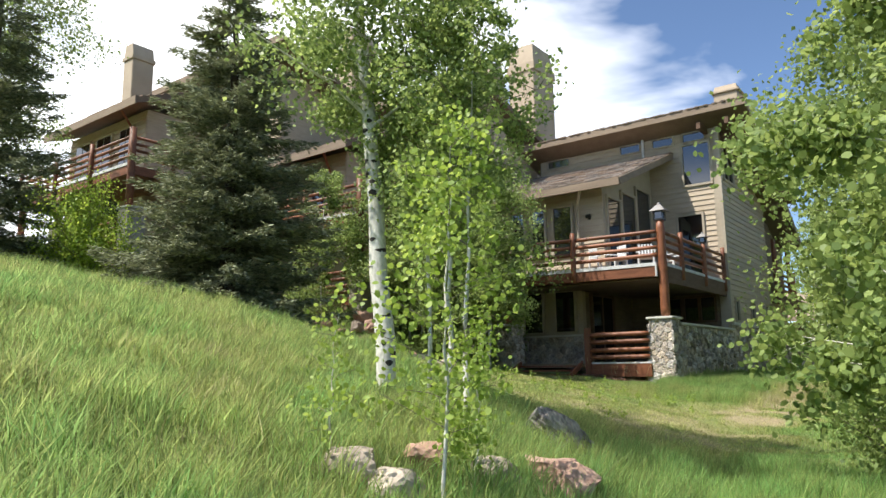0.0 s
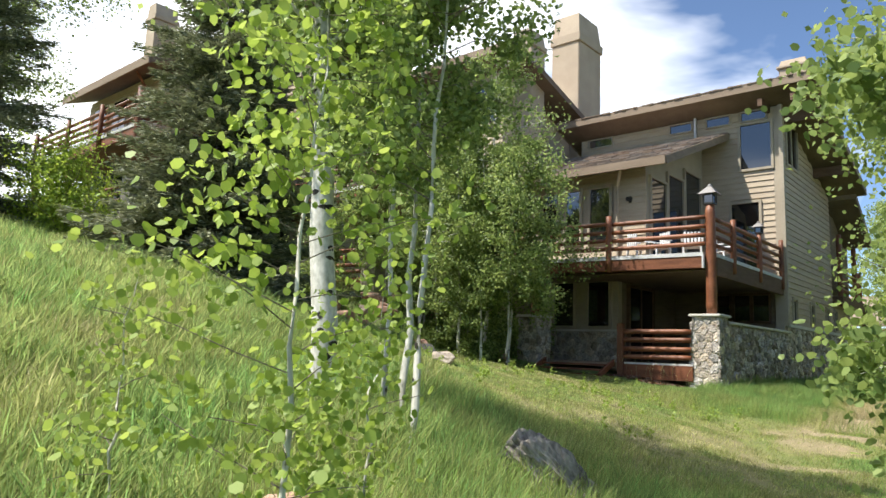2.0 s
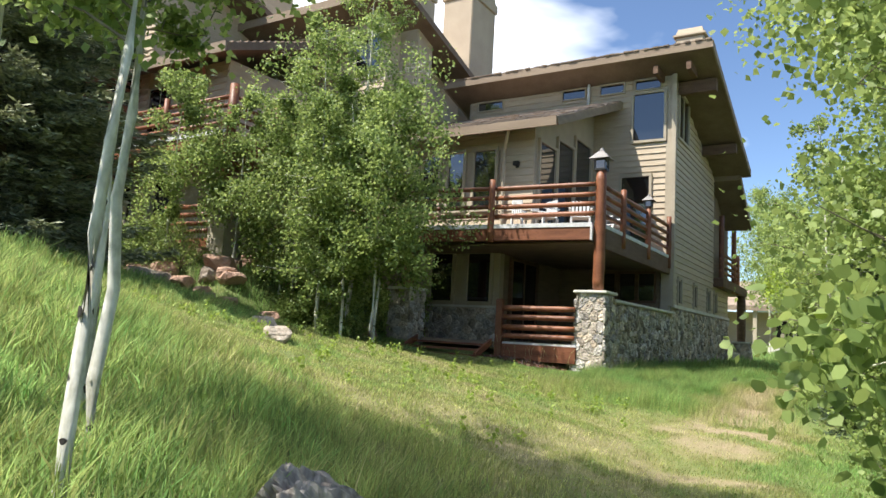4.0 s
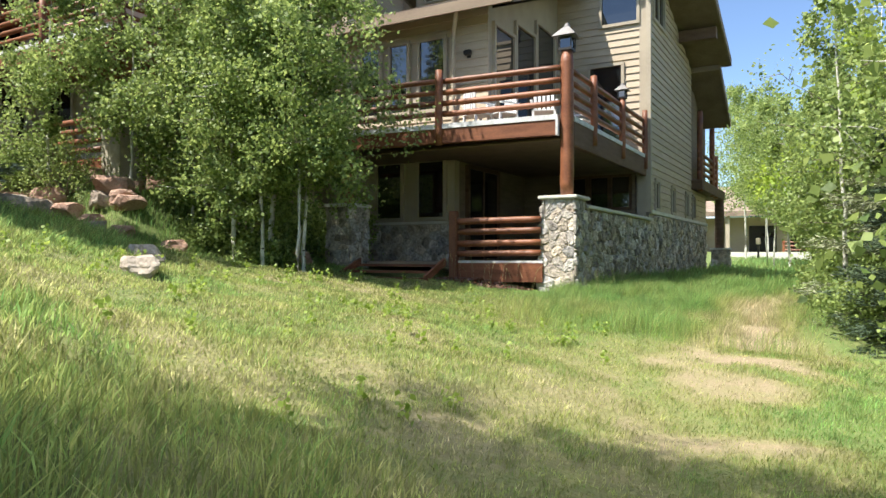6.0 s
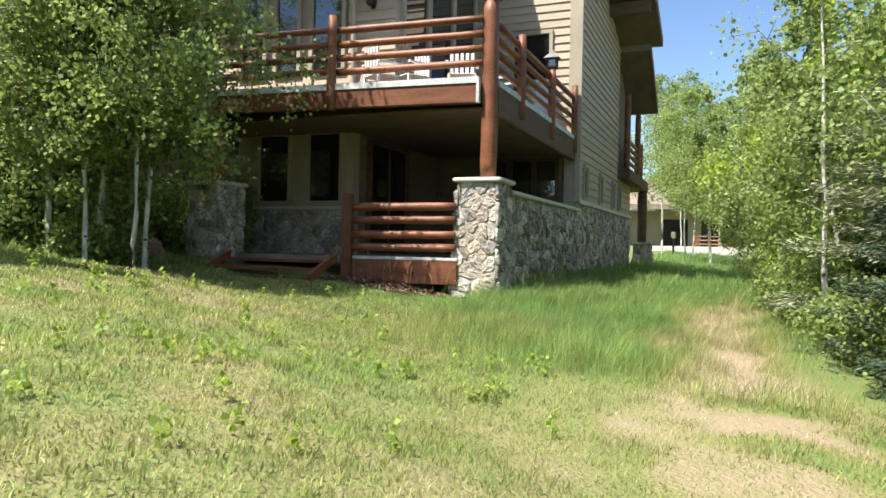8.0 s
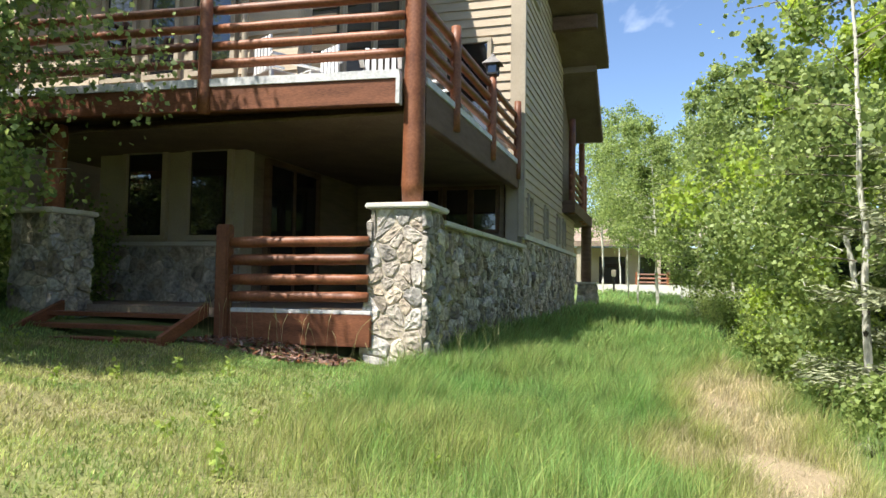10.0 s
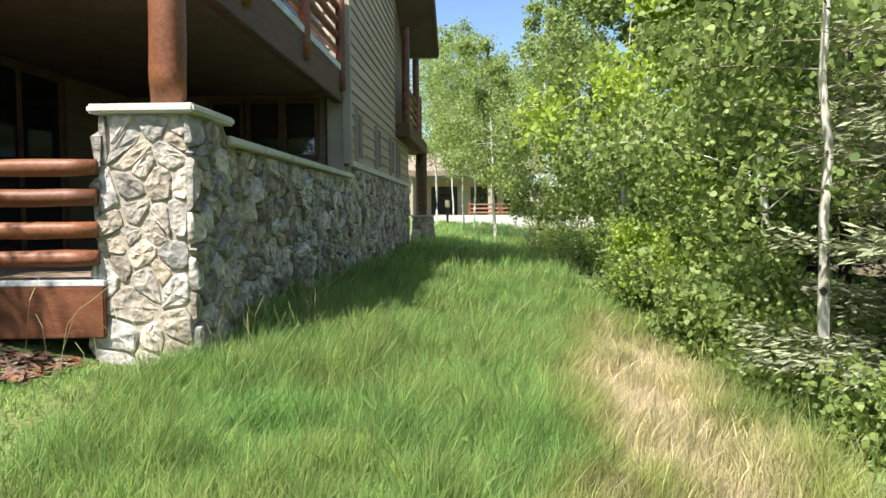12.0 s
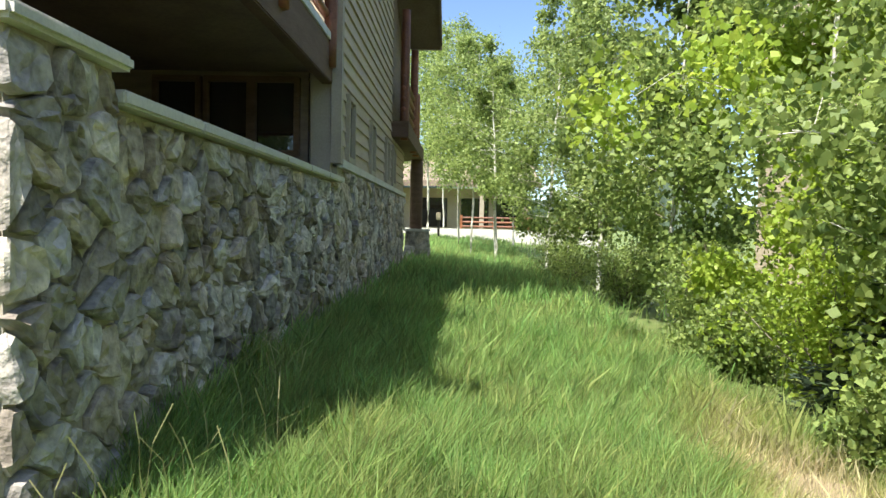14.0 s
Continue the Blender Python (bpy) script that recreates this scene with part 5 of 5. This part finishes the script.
# ---------- grass ----------
def grass(name, n, box, hfun, keep, width, label):
    x = RNG.uniform(box[0], box[1], n)
    y = RNG.uniform(box[2], box[3], n)
    ok = RNG.random(n) < keep(x, y) * np.where((x > -2.98) & (y > 16), 0.08, 1) * (1 - 0.85 * np.clip((dryness(x, y) - 0.45) / 0.25, 0, 1))
    x, y = x[ok], y[ok]
    n = len(x)
    cl = (vnoise(x, y, 0.45, 8) + vnoise(x, y, 0.16, 9)) - 1
    hh = hfun(x, y) * RNG.uniform(0.5, 1.25, n) * (1 + 0.65 * cl)
    base = np.stack([x, y, ground_z(x, y) - 0.015], 1)
    a = RNG.uniform(0, 6.283, n)
    s = np.stack([np.cos(a), np.sin(a), np.zeros(n)], 1)
    b = RNG.normal(0, 0.3, (n, 2)) + [0.12, 0.05]
    tip = base + np.stack([b[:, 0] * hh, b[:, 1] * hh, hh * 0.95], 1)
    mid = base + np.stack([b[:, 0] * hh * 0.3, b[:, 1] * hh * 0.3, hh * 0.55], 1)
    w = (width(x, y) * RNG.uniform(0.7, 1.3, n))[:, None]
    v = np.stack([base - s * w * 0.7, mid + s * w, tip, mid - s * w], 1).reshape(-1, 3)
    f = np.arange(n * 4).reshape(-1, 4)
    d = np.clip(dryness(x, y) + RNG.normal(0, 0.09, n), 0, 1)
    return tagged(mesh_np(name, v, f, M_GRASS, attr=np.repeat(d, 4)), label, "grass", kind="stuff")


def in_house(x, y):
    return ((x < -6.95) & (y > 20.0) & (y < 37)) | ((x < -7.6) & (x > -11.8) & (y > 19.0) & (y < 37)) | ((np.abs(x + 7.2) < 0.42) & (np.abs(y - 20.2) < 0.4))


def tall(x, y):
    u = path_x(y) - x
    lawn = np.clip((y - 8.0) / 2, 0, 1) * np.clip((np.where(x < -6.9, 22.0, 18.8) - y) / 1.2, 0, 1) * np.clip((9 - u) / 3, 0, 1)
    lush = np.clip((y - 16.3) / 2.5, 0, 1) * np.clip((-3.9 - x) / 0.5, 0, 1) * np.clip((x + 7.0) / 0.4, 0, 1)
    return (0.25 - 0.19 * lawn + 0.06 * lush * (1 - lawn)) * (1 - 0.6 * np.clip(dryness(x, y) * 1.6 - 0.55, 0, 1))


def dist(x, y):
    return np.abs(x - path_x(y)) + 0.3 * np.clip(y - 18, 0, 40)


grass("grass_near", 480000, (-13, 0.5, 0.6, 23), tall, lambda x, y: np.clip(1.3 - dist(x, y) / 9, 0.12, 1) * ~in_house(x, y), lambda x, y: 0.0034 + 0.0005 * dist(x, y), "fresh green and straw-tipped meadow grass")
grass("grass_strip", 210000, (-6.9, -2.6, 15.5, 27), lambda x, y: 0.27 * (1 - 0.75 * np.clip(dryness(x, y) * 1.6 - 0.4, 0, 1)), lambda x, y: np.where(in_house(x, y), 0, np.interp(y, [15.5, 18, 27], [0.15, 1, 0.5])), lambda x, y: 0.0026 + 0 * x, "fine long green grass along the stone wall")
grass("grass_hill", 210000, (-28, -5, -1, 20), tall, lambda x, y: np.where(in_house(x, y), 0, 0.9), lambda x, y: 0.0062 + 0 * x, "tall green meadow grass on the slope")
grass("grass_beyond", 90000, (-7, 3, 22, 56), lambda x, y: 0.32 + 0 * x, lambda x, y: np.where(in_house(x, y), 0, 1.0 / (1 + 0.05 * (y - 22))), lambda x, y: 0.009 + 0.0004 * (y - 22), "long lush grass beside the house")

# broad-leaved weeds on the lawn
wn_count = 110
wx, wy = RNG.uniform(-11, -4.5, wn_count), RNG.uniform(9.5, 18.5, wn_count)
wz = ground_z(wx, wy)
wc = np.concatenate([np.stack([wx, wy, wz + hgt], 1) for hgt in (0.04, 0.08, 0.13)])
tagged(leaf_cloud(wc, np.full(len(wc), 0.045), 7, 0.045, 0.6, "lawn_weeds", M_LEAFB, None), "small broad-leaved weeds in the lawn", "weeds", kind="stuff")
# seeding grass stalks along the wall
ns = 90
sx = np.concatenate([RNG.uniform(-6.75, -6.1, 60), RNG.uniform(-9.5, -6.5, 30)])
sy = np.concatenate([RNG.uniform(19.2, 24.0, 60), RNG.uniform(19.0, 19.6, 30)])
sb0 = np.stack([sx, sy, ground_z(sx, sy)], 1)
sl = RNG.uniform(0.3, 0.6, ns)
ben = RNG.normal(0, 0.25, (ns, 2))
p1 = sb0 + np.stack([ben[:, 0] * sl * 0.4, ben[:, 1] * sl * 0.4, sl * 0.75], 1)
p2 = sb0 + np.stack([ben[:, 0] * sl, ben[:, 1] * sl, sl], 1)
ww = np.array([[0.0011, 0.0006, 0]])
sq = np.stack([sb0 - ww, sb0 + ww, p1 + ww, p1 - ww, p1 - ww, p1 + ww * 3, p2 + ww, p2 - ww * 3], 1).reshape(-1, 3)
tagged(mesh_np("grass_stalks", sq, np.arange(ns * 8).reshape(-1, 4), M_GRASS, attr=np.full(ns * 8, 0.5)), "pale seeding grass stalks beside the stone", "grass", kind="stuff")

# boards last
siding(side, (-6.95, 26.3), (0, 1), 1.86, 9.2, side_len)
siding(front, (-9.82, 26.45), (1, 0), 3.3, 9.26, front_len)
siding(bay, (-16.0, 21.75), (1, 0), 3.3, 6.5, lambda z: cut(0.0, 6.4, [(2.6, 5.35)] if 4.1 < z < 6.0 else []))
